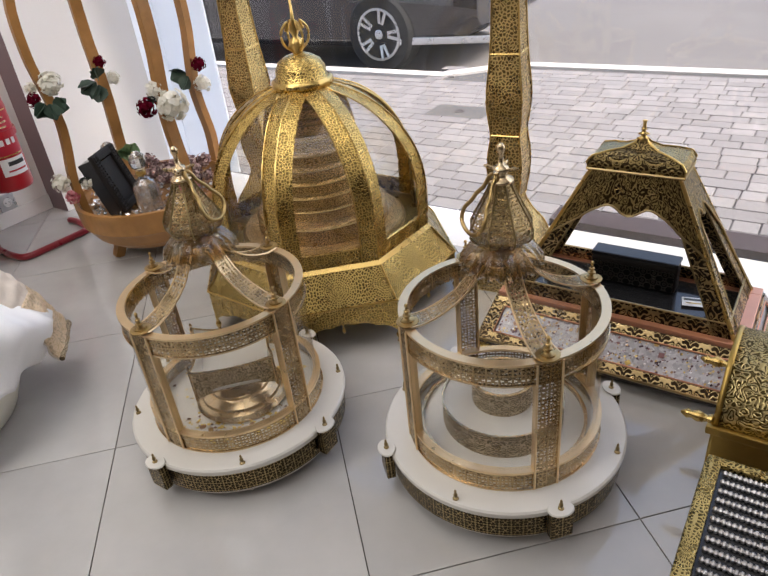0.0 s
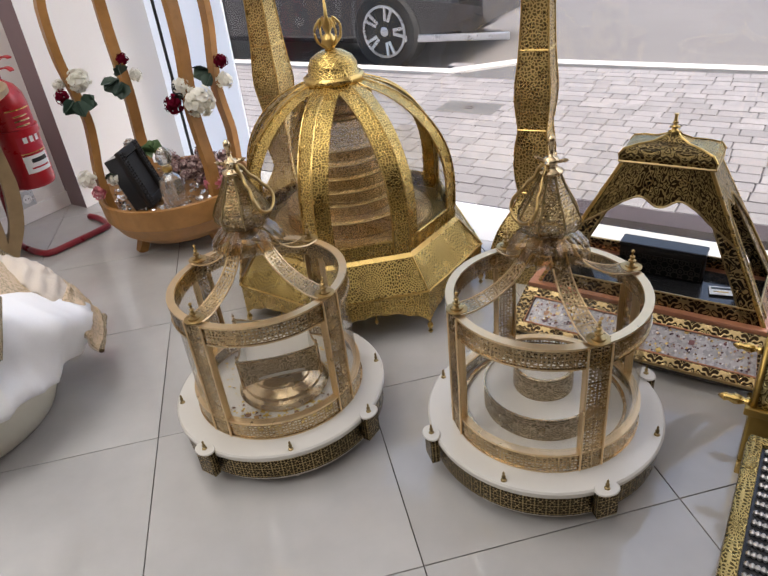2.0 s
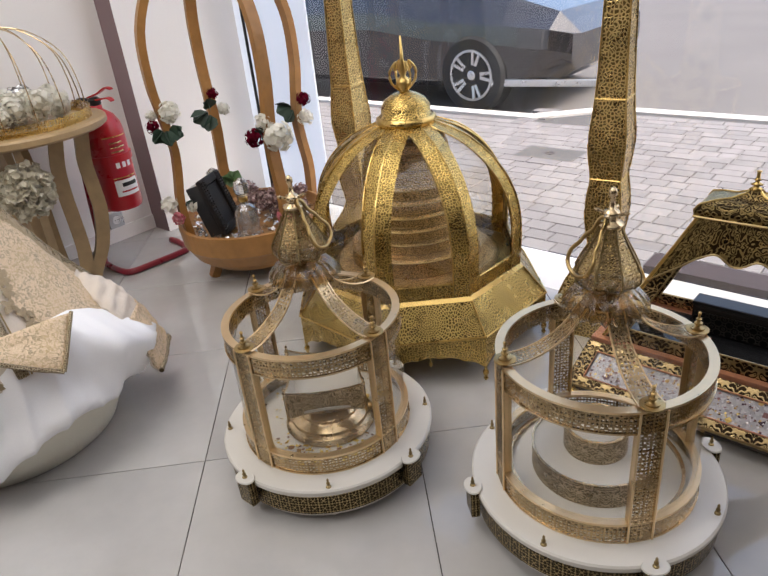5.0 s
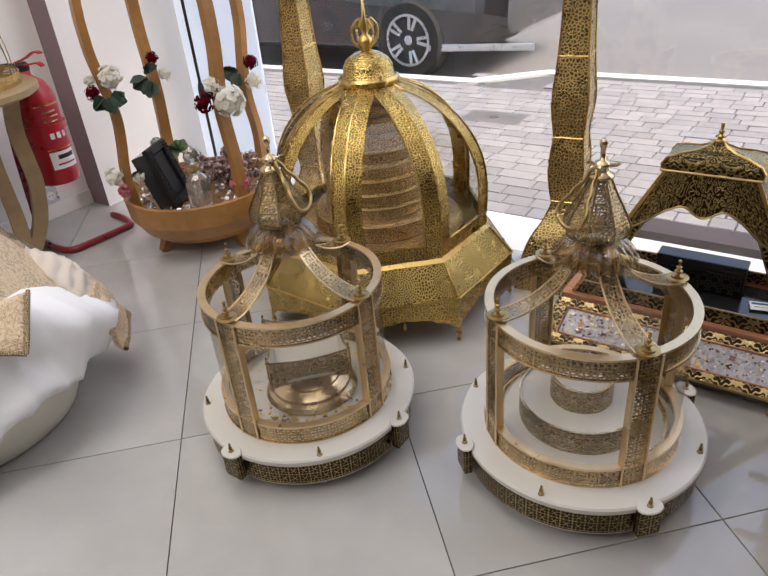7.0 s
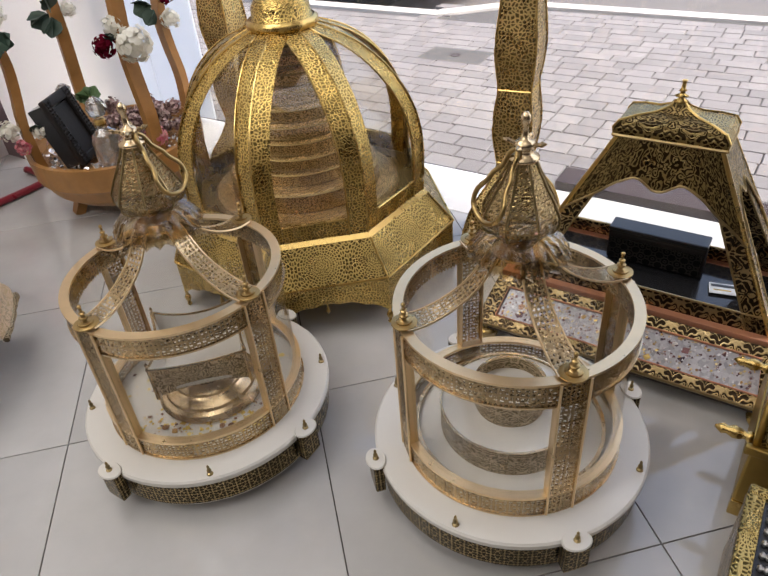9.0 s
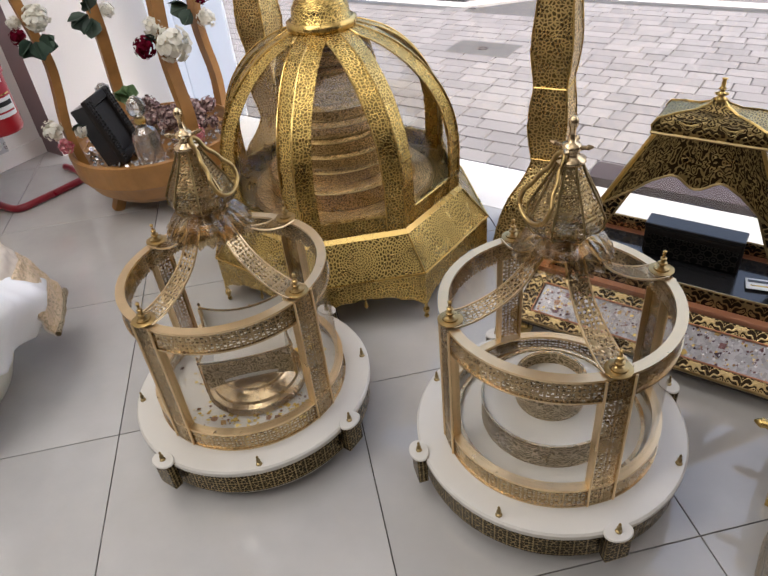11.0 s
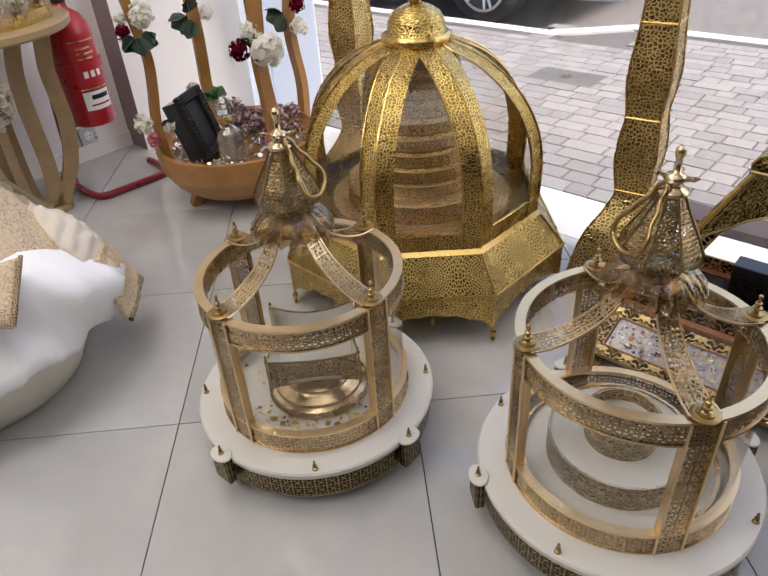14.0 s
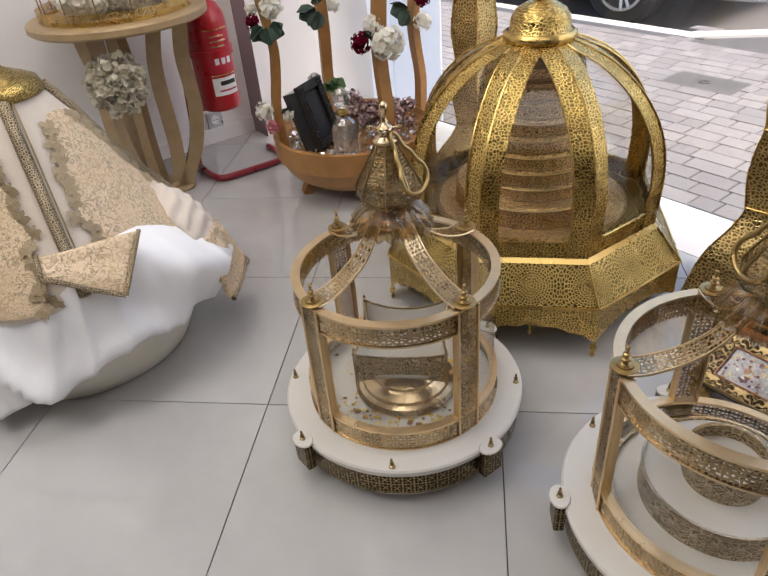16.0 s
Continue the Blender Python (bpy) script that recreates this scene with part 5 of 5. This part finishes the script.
for deg in (0, 118, 236):
    turn = Matrix.Rotation(radians(deg), 4, "Z")
    leg = part("leg", lathe([(0.05, 0), (0.055, 0.006), (0.05, 0.016), (0.03, 0.02)], 20, at=FOOT[:2]), M["table_wood"], table, at=turn)
    for pts in ([(0.150, 0.70), (0.125, 0.56), (0.128, 0.44), (0.128, 0.33), (0.095, 0.18), (0.035, 0.06), (0.015, 0.015)], [(0.050, 0.70), (0.018, 0.56), (0.010, 0.44), (0.012, 0.33), (0.013, 0.19), (0.0, 0.06), (-0.005, 0.015)]):
        line = smooth_line([FOOT + SIDE * q + Vector((0, 0, z)) for q, z in pts], 5)
        part("fork", strip(line, 0.058, SIDE, 0.05), M["table_wood"], leg)
part("stretcher", lathe([(0.06, 0.02), (0.065, 0.03), (0.06, 0.045)], 24), M["table_wood"], table)

cage = thing("flower_cage", pose(-1.30, 2.96, 0.745), "round wire cage packed with white flowers, on the table", "flower cage")
part("base_ring", ring_wall(0.258, 0.266, 0, 0.012, 56), M["gold"], cage)
for k in range(14):
    a = k * 2 * math.pi / 14
    part("wire", tube(smooth_line([polar(0.26, a, 0.004), polar(0.262, a, 0.12), polar(0.23, a, 0.25), polar(0.13, a, 0.34), polar(0.02, a, 0.37)], 4), 0.0025, 6), M["pale"], cage)
bouquet = thing("bouquet", pose(-1.30, 2.96, 0.748), "white and silver artificial flowers heaped inside the cage", "flowers")
rng = random.Random(5)
for k in range(34):
    a, r = rng.uniform(0, 6.28), math.sqrt(rng.random()) * 0.20
    bm = bmesh.new()
    blossom(bm, (0, 0, 0), rng.uniform(0.035, 0.055), rng, 34)
    part("flower", bm, M["petal_white"] if rng.random() < 0.8 else M["foil"], bouquet, at=Matrix.Translation((r * math.cos(a), r * math.sin(a), rng.uniform(0.035, 0.10))), smooth=True)["kind"] = "stuff"

ball = thing("flower_ball", pose(-1.235, 2.69, 0.545), "ball of cream rosettes hanging from the table rim", "flower ball")
rng = random.Random(6)
for k in range(30):
    u = 1 - 2 * (k + 0.5) / 30
    a = k * 2.39996
    n = Vector((math.sqrt(1 - u * u) * math.cos(a), math.sqrt(1 - u * u) * math.sin(a), u))
    bm = bmesh.new()
    blossom(bm, (0, 0, 0), 0.032, rng, 30, 1.3, 1.9)
    part("rosette", bm, M["petal_cream"], ball, at=Matrix.Translation(n * 0.082), smooth=True)["kind"] = "stuff"
part("core", lathe([(0.01, -0.075), (0.055, -0.05), (0.075, 0), (0.055, 0.05), (0.01, 0.075)], 20), M["petal_white"], ball)
part("string", tube([(0, 0, 0.08), (0.0, 0.0, 0.158)], 0.0015, 6), M["white"], ball)


# ---- fire extinguisher, its floor stand, the wall socket ----
ext = thing("fire_extinguisher", pose(-1.085, 3.245, 0.265), "red powder fire extinguisher with a printed label", "fire extinguisher")
part("cylinder", lathe([(0.060, 0), (0.082, 0.006), (0.088, 0.02), (0.088, 0.36), (0.082, 0.40), (0.062, 0.435), (0.034, 0.455), (0.026, 0.462), (0.026, 0.48)], 48), M["red"], ext, smooth=True)
a0 = radians(-48)
part("label", ring_wall(0.0885, 0.0892, 0.16, 0.345, 16, a0 - 0.55, a0 + 0.75), M["label_red"], ext, "red instruction label with yellow edge")
for z0, z1, mm in ((0.343, 0.348, "gold"), (0.158, 0.163, "gold")):
    part("label_edge", ring_wall(0.0893, 0.0898, z0, z1, 16, a0 - 0.55, a0 + 0.75), M[mm], ext)
white = part("white_label", ring_wall(0.0893, 0.0900, 0.075, 0.150, 16, a0 - 0.55, a0 + 0.75), M["white"], ext, "white maker label with black bars")
part("print_bar", ring_wall(0.0901, 0.0905, 0.118, 0.136, 12, a0 - 0.20, a0 + 0.65), M["black"], white)
part("print_bar", ring_wall(0.0901, 0.0905, 0.092, 0.099, 12, a0 - 0.30, a0 + 0.65), M["red"], white)
for q in range(3):
    part("pictogram", ring_wall(0.0893, 0.0898, 0.205, 0.23, 4, a0 - 0.25 + q * 0.32, a0 - 0.05 + q * 0.32), M["white"], ext)
for q in range(4):
    part("text_bar", ring_wall(0.0893, 0.0897, 0.255 + q * 0.02, 0.262 + q * 0.02, 10, a0 - 0.3, a0 + 0.5 - 0.1 * (q % 2)), M["pale"], ext)
part("valve", lathe([(0.024, 0.478), (0.028, 0.485), (0.028, 0.505), (0.018, 0.515)], 20), M["black"], ext)
part("lever", strip(smooth_line([(-0.02, -0.0, 0.515), (0.03, -0.02, 0.53), (0.08, -0.05, 0.555), (0.11, -0.07, 0.55)], 4), 0.02, (0.5, 0.86, 0), 0.006), M["red"], ext)
part("handle", strip(smooth_line([(-0.02, 0.0, 0.505), (0.03, -0.02, 0.505), (0.08, -0.05, 0.512), (0.10, -0.065, 0.50)], 4), 0.022, (0.5, 0.86, 0), 0.006), M["red"], ext)
part("hose", tube(smooth_line([(-0.02, 0.02, 0.495), (-0.10, 0.05, 0.49), (-0.13, 0.03, 0.35), (-0.11, 0.0, 0.15), (-0.10, 0.0, 0.06)], 5), 0.010, 8), M["black"], ext)

xst = thing("extinguisher_stand", pose(0, 0, 0), "red tubular floor stand carrying the extinguisher", "stand")
line = smooth_line([(-0.955, 3.39, 0.016), (-0.90, 3.335, 0.016), (-0.852, 3.25, 0.016), (-0.862, 3.205, 0.016), (-1.0, 3.08, 0.016), (-1.06, 3.035, 0.016), (-1.11, 3.05, 0.016), (-1.20, 3.14, 0.016), (-1.235, 3.19, 0.03), (-1.235, 3.215, 0.12), (-1.225, 3.25, 0.45), (-1.20, 3.27, 0.60)], 5)
part("floor_tube", tube(line, 0.015, 10), M["crimson"], xst, smooth=True)
part("clamp", ring_wall(0.0885, 0.096, 0.5, 0.53, 32), M["red"], xst, at=pose(-1.085, 3.245, 0))
part("cradle", box((0.14, 0.03, 0.012), (-1.15, 3.25, 0.257), 0.003), M["red"], xst)
part("cradle_arm", box((0.02, 0.03, 0.25), (-1.21, 3.25, 0.385), 0.003), M["red"], xst)

sock = thing("wall_socket", room_pose(S0 + 0.0005, 1.60, 0.115), "grey metal wall socket with a white round insert", "socket")
part("plate", box((0.010, 0.082, 0.082), (0.005, 0, 0), 0.003), M["steel"], sock)
part("well", lathe([(0.022, 0), (0.022, 0.004), (0.017, 0.004), (0.016, 0.001)], 24), M["white"], sock, at=Matrix.Translation((0.0095, 0, 0)) @ pose(0, 0, 0, 0, 90, 0))
for y in (-0.008, 0.008):
    part("pin_hole", lathe([(0.0025, 0), (0.0025, 0.002)], 8), M["black"], sock, at=Matrix.Translation((0.011, y, 0)) @ pose(0, 0, 0, 0, 90, 0))


# ---- wooden flower cradle and what lies in it ----
BC = Vector((-0.455, 3.01, 0))
cradle = thing("wooden_cradle", pose(*BC), "honey coloured wooden tub with four curved posts", "cradle")
part("tub", lathe([(0.19, 0.060), (0.235, 0.068), (0.282, 0.105), (0.312, 0.155), (0.320, 0.165), (0.326, 0.235), (0.326, 0.252), (0.311, 0.254), (0.305, 0.235), (0.29, 0.215), (0.10, 0.21)], 72), M["wood"], cradle, smooth=False)
POSTS = [(-0.716, 2.878), (-0.597, 3.300), (-0.284, 2.800), (-0.190, 3.215)]


def post_point(k, r, z):
    """A place on post k; r: how far it has bowed out from its foot."""
    p = Vector((*POSTS[k], 0)) - BC
    p.z = 0
    return p * (1 + r / p.length) + Vector((0, 0, z))


for k in range(4):
    n = (Vector((*POSTS[k], 0)) - BC).normalized()
    t = Vector((-n.y, n.x, 0))
    line = smooth_line([post_point(k, r, z) for r, z in [(-0.02, 0.14), (0.0, 0.25), (0.005, 0.38), (-0.012, 0.50), (-0.02, 0.60), (-0.005, 0.72), (0.012, 0.86), (0.0, 1.05), (-0.08, 1.22), (-0.2, 1.33), (-0.31, 1.36)]], 4)
    part("post", strip(line, 0.046, t, 0.03), M["wood"], cradle)
    part("leg", strip(smooth_line([n * 0.205 + Vector((0, 0, 0.075)), n * 0.212 + Vector((0, 0, 0.04)), n * 0.232 + Vector((0, 0, 0.0))], 4), [0.075 - 0.0045 * q for q in range(9)], t, 0.035), M["wood"], cradle)


def posy(at, label, spec, seed):
    """A small tied bunch: leaves with flower heads."""
    rng = random.Random(seed)
    root = thing("posy", Matrix.Translation(at), label, "flowers", "posies tied to the posts")
    for kind, off, r in spec:
        bm = bmesh.new()
        if kind == "leaf":
            for q in range(3):
                leaf(bm, Vector(off) * 0.3, Vector(off) + Vector((rng.uniform(-.02, .02), rng.uniform(-.02, .02), rng.uniform(-.02, .02))), r * 0.78, rng)
            part("leaf", bm, M["leaf"], root)
        else:
            blossom(bm, off, r, rng, 54 if r > 0.04 else 36)
            part("bloom", bm, M[kind], root, smooth=True)["kind"] = "stuff"
    return root


def on_post(k, r, z, toward=0.03):
    return BC + post_point(k, r, z) + Vector((0.12, -0.98, 0)) * toward


posy(on_post(0, -0.01, 0.70), "white carnation, wine bud and eucalyptus leaves on a post", [("petal_white", (0.03, 0, 0.05), 0.045), ("leaf", (0.06, -0.03, -0.04), 0.085), ("leaf", (-0.03, -0.04, -0.05), 0.08), ("leaf", (0.02, -0.05, -0.06), 0.08), ("petal_red", (-0.045, 0, 0.0), 0.03), ("petal_white", (-0.05, 0.02, 0.04), 0.025)], 21)
posy(on_post(0, 0.0, 0.36), "white and crimson blooms low on a post", [("petal_white", (-0.05, 0, 0.015), 0.04), ("petal_pink", (-0.02, -0.02, -0.04), 0.03), ("petal_white", (0.05, 0, 0.0), 0.03), ("leaf", (0.05, 0, 0.02), 0.06)], 22)
posy(on_post(1, -0.01, 0.665), "dark leaves with a wine bud on a post", [("leaf", (-0.05, -0.03, -0.02), 0.10), ("leaf", (-0.02, -0.04, -0.06), 0.095), ("leaf", (0.0, -0.05, 0.04), 0.08), ("petal_red", (0.02, 0, 0.07), 0.028), ("petal_white", (0.055, 0, 0.0), 0.032)], 23)
posy(on_post(2, -0.02, 0.63), "large white carnation with a wine bloom on a post", [("petal_white", (0.035, -0.02, 0.0), 0.062), ("petal_red", (-0.06, -0.01, 0.0), 0.04), ("petal_white", (-0.02, 0, 0.06), 0.035), ("leaf", (-0.06, 0, 0.05), 0.05)], 24)
posy(on_post(3, -0.02, 0.66), "wine bloom and dark leaves on a post", [("petal_red", (0.04, -0.02, 0.03), 0.035), ("leaf", (-0.06, -0.02, 0.0), 0.09), ("leaf", (-0.04, -0.03, -0.05), 0.08), ("petal_white", (0.04, -0.02, -0.05), 0.04)], 25)

pf = thing("photo_frame", Matrix.Translation((-0.545, 2.885, 0.222)) @ pose(0, 0, 0, 0, 0, 72) @ pose(0, 0, 0, -18, 0, 0), "thick black photo frame with a beaded edge, leaning in the tub", "photo frame")
part("backing", box((0.15, 0.066, 0.225), (0, 0.019, 0.122), 0.004), M["black_gloss"], pf, "glossy black casing")
part("panel", box((0.105, 0.006, 0.18), (0, -0.018, 0.12)), M["leather"], pf, "dark inner board")
for x in (-0.068, 0.068):
    st = part("stile", box((0.034, 0.022, 0.25), (x, -0.024, 0.125), 0.006), M["leather"], pf)
    for q in range(19):
        for dx in (-0.008, 0.008):
            part("bead", lathe([(0.001, -0.005), (0.0055, 0), (0.001, 0.005)], 8), M["leather"], st, at=Matrix.Translation((x + dx, -0.036, 0.012 + q * 0.0125)))
for z in (0.017, 0.233):
    part("rail", box((0.102, 0.020, 0.034), (0, -0.024, z), 0.006), M["leather"], pf)

bt = thing("perfume_bottle", pose(-0.442, 2.775, 0.222, 0, 0, 20) @ Matrix.Diagonal((1.15, 1.15, 1.5, 1)), "faceted crystal perfume bottle with a ball stopper", "bottle")
part("flask", lathe([(0.036, 0), (0.042, 0.004), (0.042, 0.07), (0.036, 0.085), (0.016, 0.098), (0.012, 0.105)], 8), M["crystal"], bt)
part("collar", lathe([(0.014, 0.104), (0.018, 0.107), (0.018, 0.116), (0.013, 0.119)], 16), M["gold"], bt)
part("stopper", lathe([(0.008, 0.118), (0.024, 0.128), (0.03, 0.144), (0.024, 0.16), (0.008, 0.17)], 8), M["crystal"], bt)
jar = thing("glass_jar", pose(-0.62, 3.14, 0.225), "small clear glass jar with a round lid", "jar")
part("jar_body", lathe([(0.03, 0), (0.036, 0.006), (0.036, 0.15), (0.022, 0.17)], 16), M["crystal"], jar)
part("jar_lid", lathe([(0.024, 0.17), (0.028, 0.175), (0.028, 0.19), (0.01, 0.205)], 16), M["crystal"], jar)

foil = bmesh.new()
rng = random.Random(9)
for k in range(520):
    a, r = rng.uniform(0, 6.28), math.sqrt(rng.random()) * 0.285
    c = Vector((r * math.cos(a), r * math.sin(a), 0.218 + rng.uniform(0, 0.025)))
    leaf(foil, c, (rng.gauss(0, 1), rng.gauss(0, 1), rng.gauss(0, 0.5)), rng.uniform(0.010, 0.022), rng)
ob = mesh_ob("foil_filling", foil, M["foil"])
ob.matrix_basis = Matrix.Translation(BC)
tagged(ob, "crumpled silver foil filling the wooden tub", "foil", kind="stuff")
rng = random.Random(10)
pot = thing("dried_flowers", Matrix.Translation(BC), "dusky dried rose heads heaped in the tub", "flowers")
for k in range(30):
    a, r = rng.uniform(-0.9, 1.9), rng.uniform(0.06, 0.26)
    bm = bmesh.new()
    blossom(bm, (0, 0, 0), rng.uniform(0.024, 0.036), rng, 30)
    part("rose_head", bm, M["dried"], pot, at=Matrix.Translation((r * math.cos(a), r * math.sin(a), 0.255 + rng.uniform(0, 0.05))), smooth=True)["kind"] = "stuff"
pk = thing("pink_rose", Matrix.Translation(BC + Vector((0.172, -0.192, 0.29))), "pink artificial rose with pale petals", "flower")
bm = bmesh.new()
blossom(bm, (0, 0, 0), 0.045, rng, 46)
part("bloom", bm, M["petal_pink"], pk, smooth=True)["kind"] = "stuff"
sprig = thing("green_sprig", Matrix.Translation(BC + Vector((-0.08, 0.13, 0.355))), "light green succulent sprig among the flowers", "plant")
bm = bmesh.new()
for k in range(26):
    leaf(bm, (0, 0, 0), (rng.gauss(0, 1), rng.gauss(0, 1), abs(rng.gauss(0.6, 0.6))), rng.uniform(0.03, 0.06), rng)
part("foliage", bm, M["green"], sprig)["kind"] = "stuff"


# ---- parked car ----
def parked_car():
    root = thing("parked_car", room_pose(-4.75, 5.95, -0.12), "dark parked car seen low beyond the pavement", "car")
    # side outline from rear to front, as sections along x
    secs = [(-2.15, 0.45, 0.75, 0.70), (-2.05, 0.28, 0.95, 0.82), (-1.5, 0.22, 1.05, 0.88), (-0.8, 0.20, 1.42, 0.88), (0.2, 0.20, 1.45, 0.88), (0.9, 0.20, 1.02, 0.88), (1.6, 0.22, 0.92, 0.86), (2.0, 0.26, 0.80, 0.80), (2.15, 0.35, 0.62, 0.68)]
    rings = []
    for x, z0, z1, w in secs:
        zm = min(0.85, (z0 + z1) / 2 + 0.15)
        rings.append([(x, -w, z0 + 0.06), (x, -w * 1.02, zm - 0.15), (x, -w, zm), (x, -w * 0.78, z1), (x, w * 0.78, z1), (x, w, zm), (x, w * 1.02, zm - 0.15), (x, w, z0 + 0.06), (x, w * 0.9, z0), (x, -w * 0.9, z0)])
    part("body", loft(rings), M["car"], root, smooth=False)
    part("lower_trim", box((0.9, 0.03, 0.06), (1.95, -0.80, 0.27), 0.01, pose(0, 0, 0, 0, 0, 12)), M["steel"], root, "pale bumper strip")
    for x in (-1.30, 1.32):
        for y in (-0.80, 0.80):
            wh = part("wheel", lathe([(0.20, -0.10), (0.30, -0.105), (0.325, -0.08), (0.325, 0.08), (0.30, 0.105), (0.20, 0.10)], 40), M["tyre"], root, at=Matrix.Translation((x, y, 0.325)) @ pose(0, 0, 0, 90, 0, 0))
            part("rim", ring_wall(0.195, 0.215, -0.10, 0.112, 40), M["steel"], wh)
            for s in range(5):
                for o in (-0.12, 0.12):
                    a = s * 2 * math.pi / 5 + o
                    part("spoke", strip([polar(0.04, a, 0.085), polar(0.2, a + o * 0.4, 0.108)], [0.03, 0.024], polar(1, a + math.pi / 2, 0), 0.016), M["steel"], wh)
            part("hub", lathe([(0.05, 0.06), (0.05, 0.095), (0.03, 0.105)], 20), M["steel"], wh)
    return root


parked_car()

# iron cover let into the pavement
grate = thing("drain_cover", room_pose(-2.05, 3.86, -0.0125), "dark iron drain cover set in the pavement", "drain cover")
part("plate", box((0.40, 0.24, 0.02), (0, 0, 0), 0.003), M["iron"], grate)
part("frame", ring_wall(0.02, 0.03, 0.008, 0.012, 12), M["alu"], grate)


# ---- floor tiles and pavers ----
def clip(poly, f):
    out = []
    for i, p in enumerate(poly):
        q = poly[(i + 1) % len(poly)]
        a, b = f(p), f(q)
        if a >= 0:
            out.append(p)
        if a * b < 0:
            u = a / (a - b)
            out.append((p[0] + (q[0] - p[0]) * u, p[1] + (q[1] - p[1]) * u))
    return out


def prism_piece(outline, thick, edge):
    """A piece with a small chamfer, its top at z = 0."""
    cx = sum(p[0] for p in outline) / len(outline)
    cy = sum(p[1] for p in outline) / len(outline)
    bm = bmesh.new()
    rows = []
    for inset, z in ((0, -thick), (0, -edge), (edge, 0)):
        row = []
        for x, y in outline:
            d = math.hypot(x - cx, y - cy)
            k = 1 - inset / d * 1.4
            row.append(bm.verts.new((cx + (x - cx) * k, cy + (y - cy) * k, z)))
        rows.append(row)
    n = len(outline)
    for a, b in zip(rows, rows[1:]):
        for i in range(n):
            bm.faces.new((a[i], a[(i + 1) % n], b[(i + 1) % n], b[i]))
    bm.faces.new(rows[-1])
    return bm


R2 = 2 ** 0.5
full_tile = None
inverse = ROOM.inverted()
for i in range(-9, 9):
    for j in range(-9, 6):
        x0, y0 = -0.5 + 0.602 * i, 1.66 + 0.602 * j
        g = 0.0013
        poly = [(x0 + g, y0 + g), (x0 + 0.602 - g, y0 + g), (x0 + 0.602 - g, y0 + 0.602 - g), (x0 + g, y0 + 0.602 - g)]
        area = len(poly)
        for test in (lambda p: (p[0] - p[1]) / R2 - S0, lambda p: S1 - (p[0] - p[1]) / R2, lambda p: (p[0] + p[1]) / R2 - D0, lambda p: 2.224 - (p[0] + p[1]) / R2):
            before = poly
            poly = clip(poly, test) if poly else poly
        if len(poly) < 3:
            continue
        whole = len(poly) == 4 and abs(poly[0][0] - (x0 + g)) < 1e-6 and abs(poly[2][0] - (x0 + 0.602 - g)) < 1e-6 and abs(poly[2][1] - (y0 + 0.602 - g)) < 1e-6 and abs(poly[1][1] - (y0 + g)) < 1e-6
        if whole:
            if full_tile is None:
                full_tile = prism_piece([(g, g), (0.602 - g, g), (0.602 - g, 0.602 - g), (g, 0.602 - g)], 0.005, 0.0007)
                me = bpy.data.meshes.new("tile")
                full_tile.to_mesh(me)
                me.materials.append(M["tile"])
                full_tile = me
            ob = new("tile", full_tile)
            ob.matrix_basis = inverse @ Matrix.Translation((x0, y0, 0))
        else:
            ob = mesh_ob("tile", prism_piece(poly, 0.005, 0.0007), M["tile"])
            ob.matrix_basis = inverse
        ob.parent = floor

rng = random.Random(4)
shared = {}
far = bmesh.new()
near = 0
row = 0
d = 2.54
places = []
while d < 5.0:
    s = -8.5 + rng.uniform(0, 0.2)
    while s < 6.0:
        w = rng.choice((0.1, 0.13, 0.16, 0.2))
        limit = 4.62 if s + w < -2.6 else 5.02
        if d + 0.1 <= limit and (s < -2.65 or s > -2.1 or d < 4.5):
            places.append((s, d, w))
        s += w
    d += 0.1005
places.sort(key=lambda p: (p[0] + 1.2) ** 2 + (p[1] - 2.6) ** 2)
for k, (s, d, w) in enumerate(places):
    z = -0.004 + rng.uniform(-0.0015, 0.0015)
    if k < 300:
        if w not in shared:
            me = bpy.data.meshes.new("paver")
            bm = prism_piece([(0.003, 0.003), (w - 0.003, 0.003), (w - 0.003, 0.0975), (0.003, 0.0975)], 0.03, 0.003)
            bm.to_mesh(me)
            bm.free()
            me.materials.append(M["paver"])
            shared[w] = me
        ob = new("paver", shared[w])
        ob.matrix_basis = Matrix.Translation((s, d, z))
        ob.parent = pavement
    else:
        vs = [far.verts.new((s + x, d + y, zz)) for zz, q in ((z - 0.03, 0.003), (z - 0.003, 0.003), (z, 0.0055)) for x, y in ((q, q), (w - q, q), (w - q, 0.1005 - q), (q, 0.1005 - q))]
        for o in (0, 4):
            for i in range(4):
                far.faces.new((vs[o + i], vs[o + (i + 1) % 4], vs[o + 4 + (i + 1) % 4], vs[o + 4 + i]))
        far.faces.new(vs[8:12])
ob = mesh_ob("pavers", far, M["paver_far"])
ob.parent = pavement
ob["kind"] = "stuff"
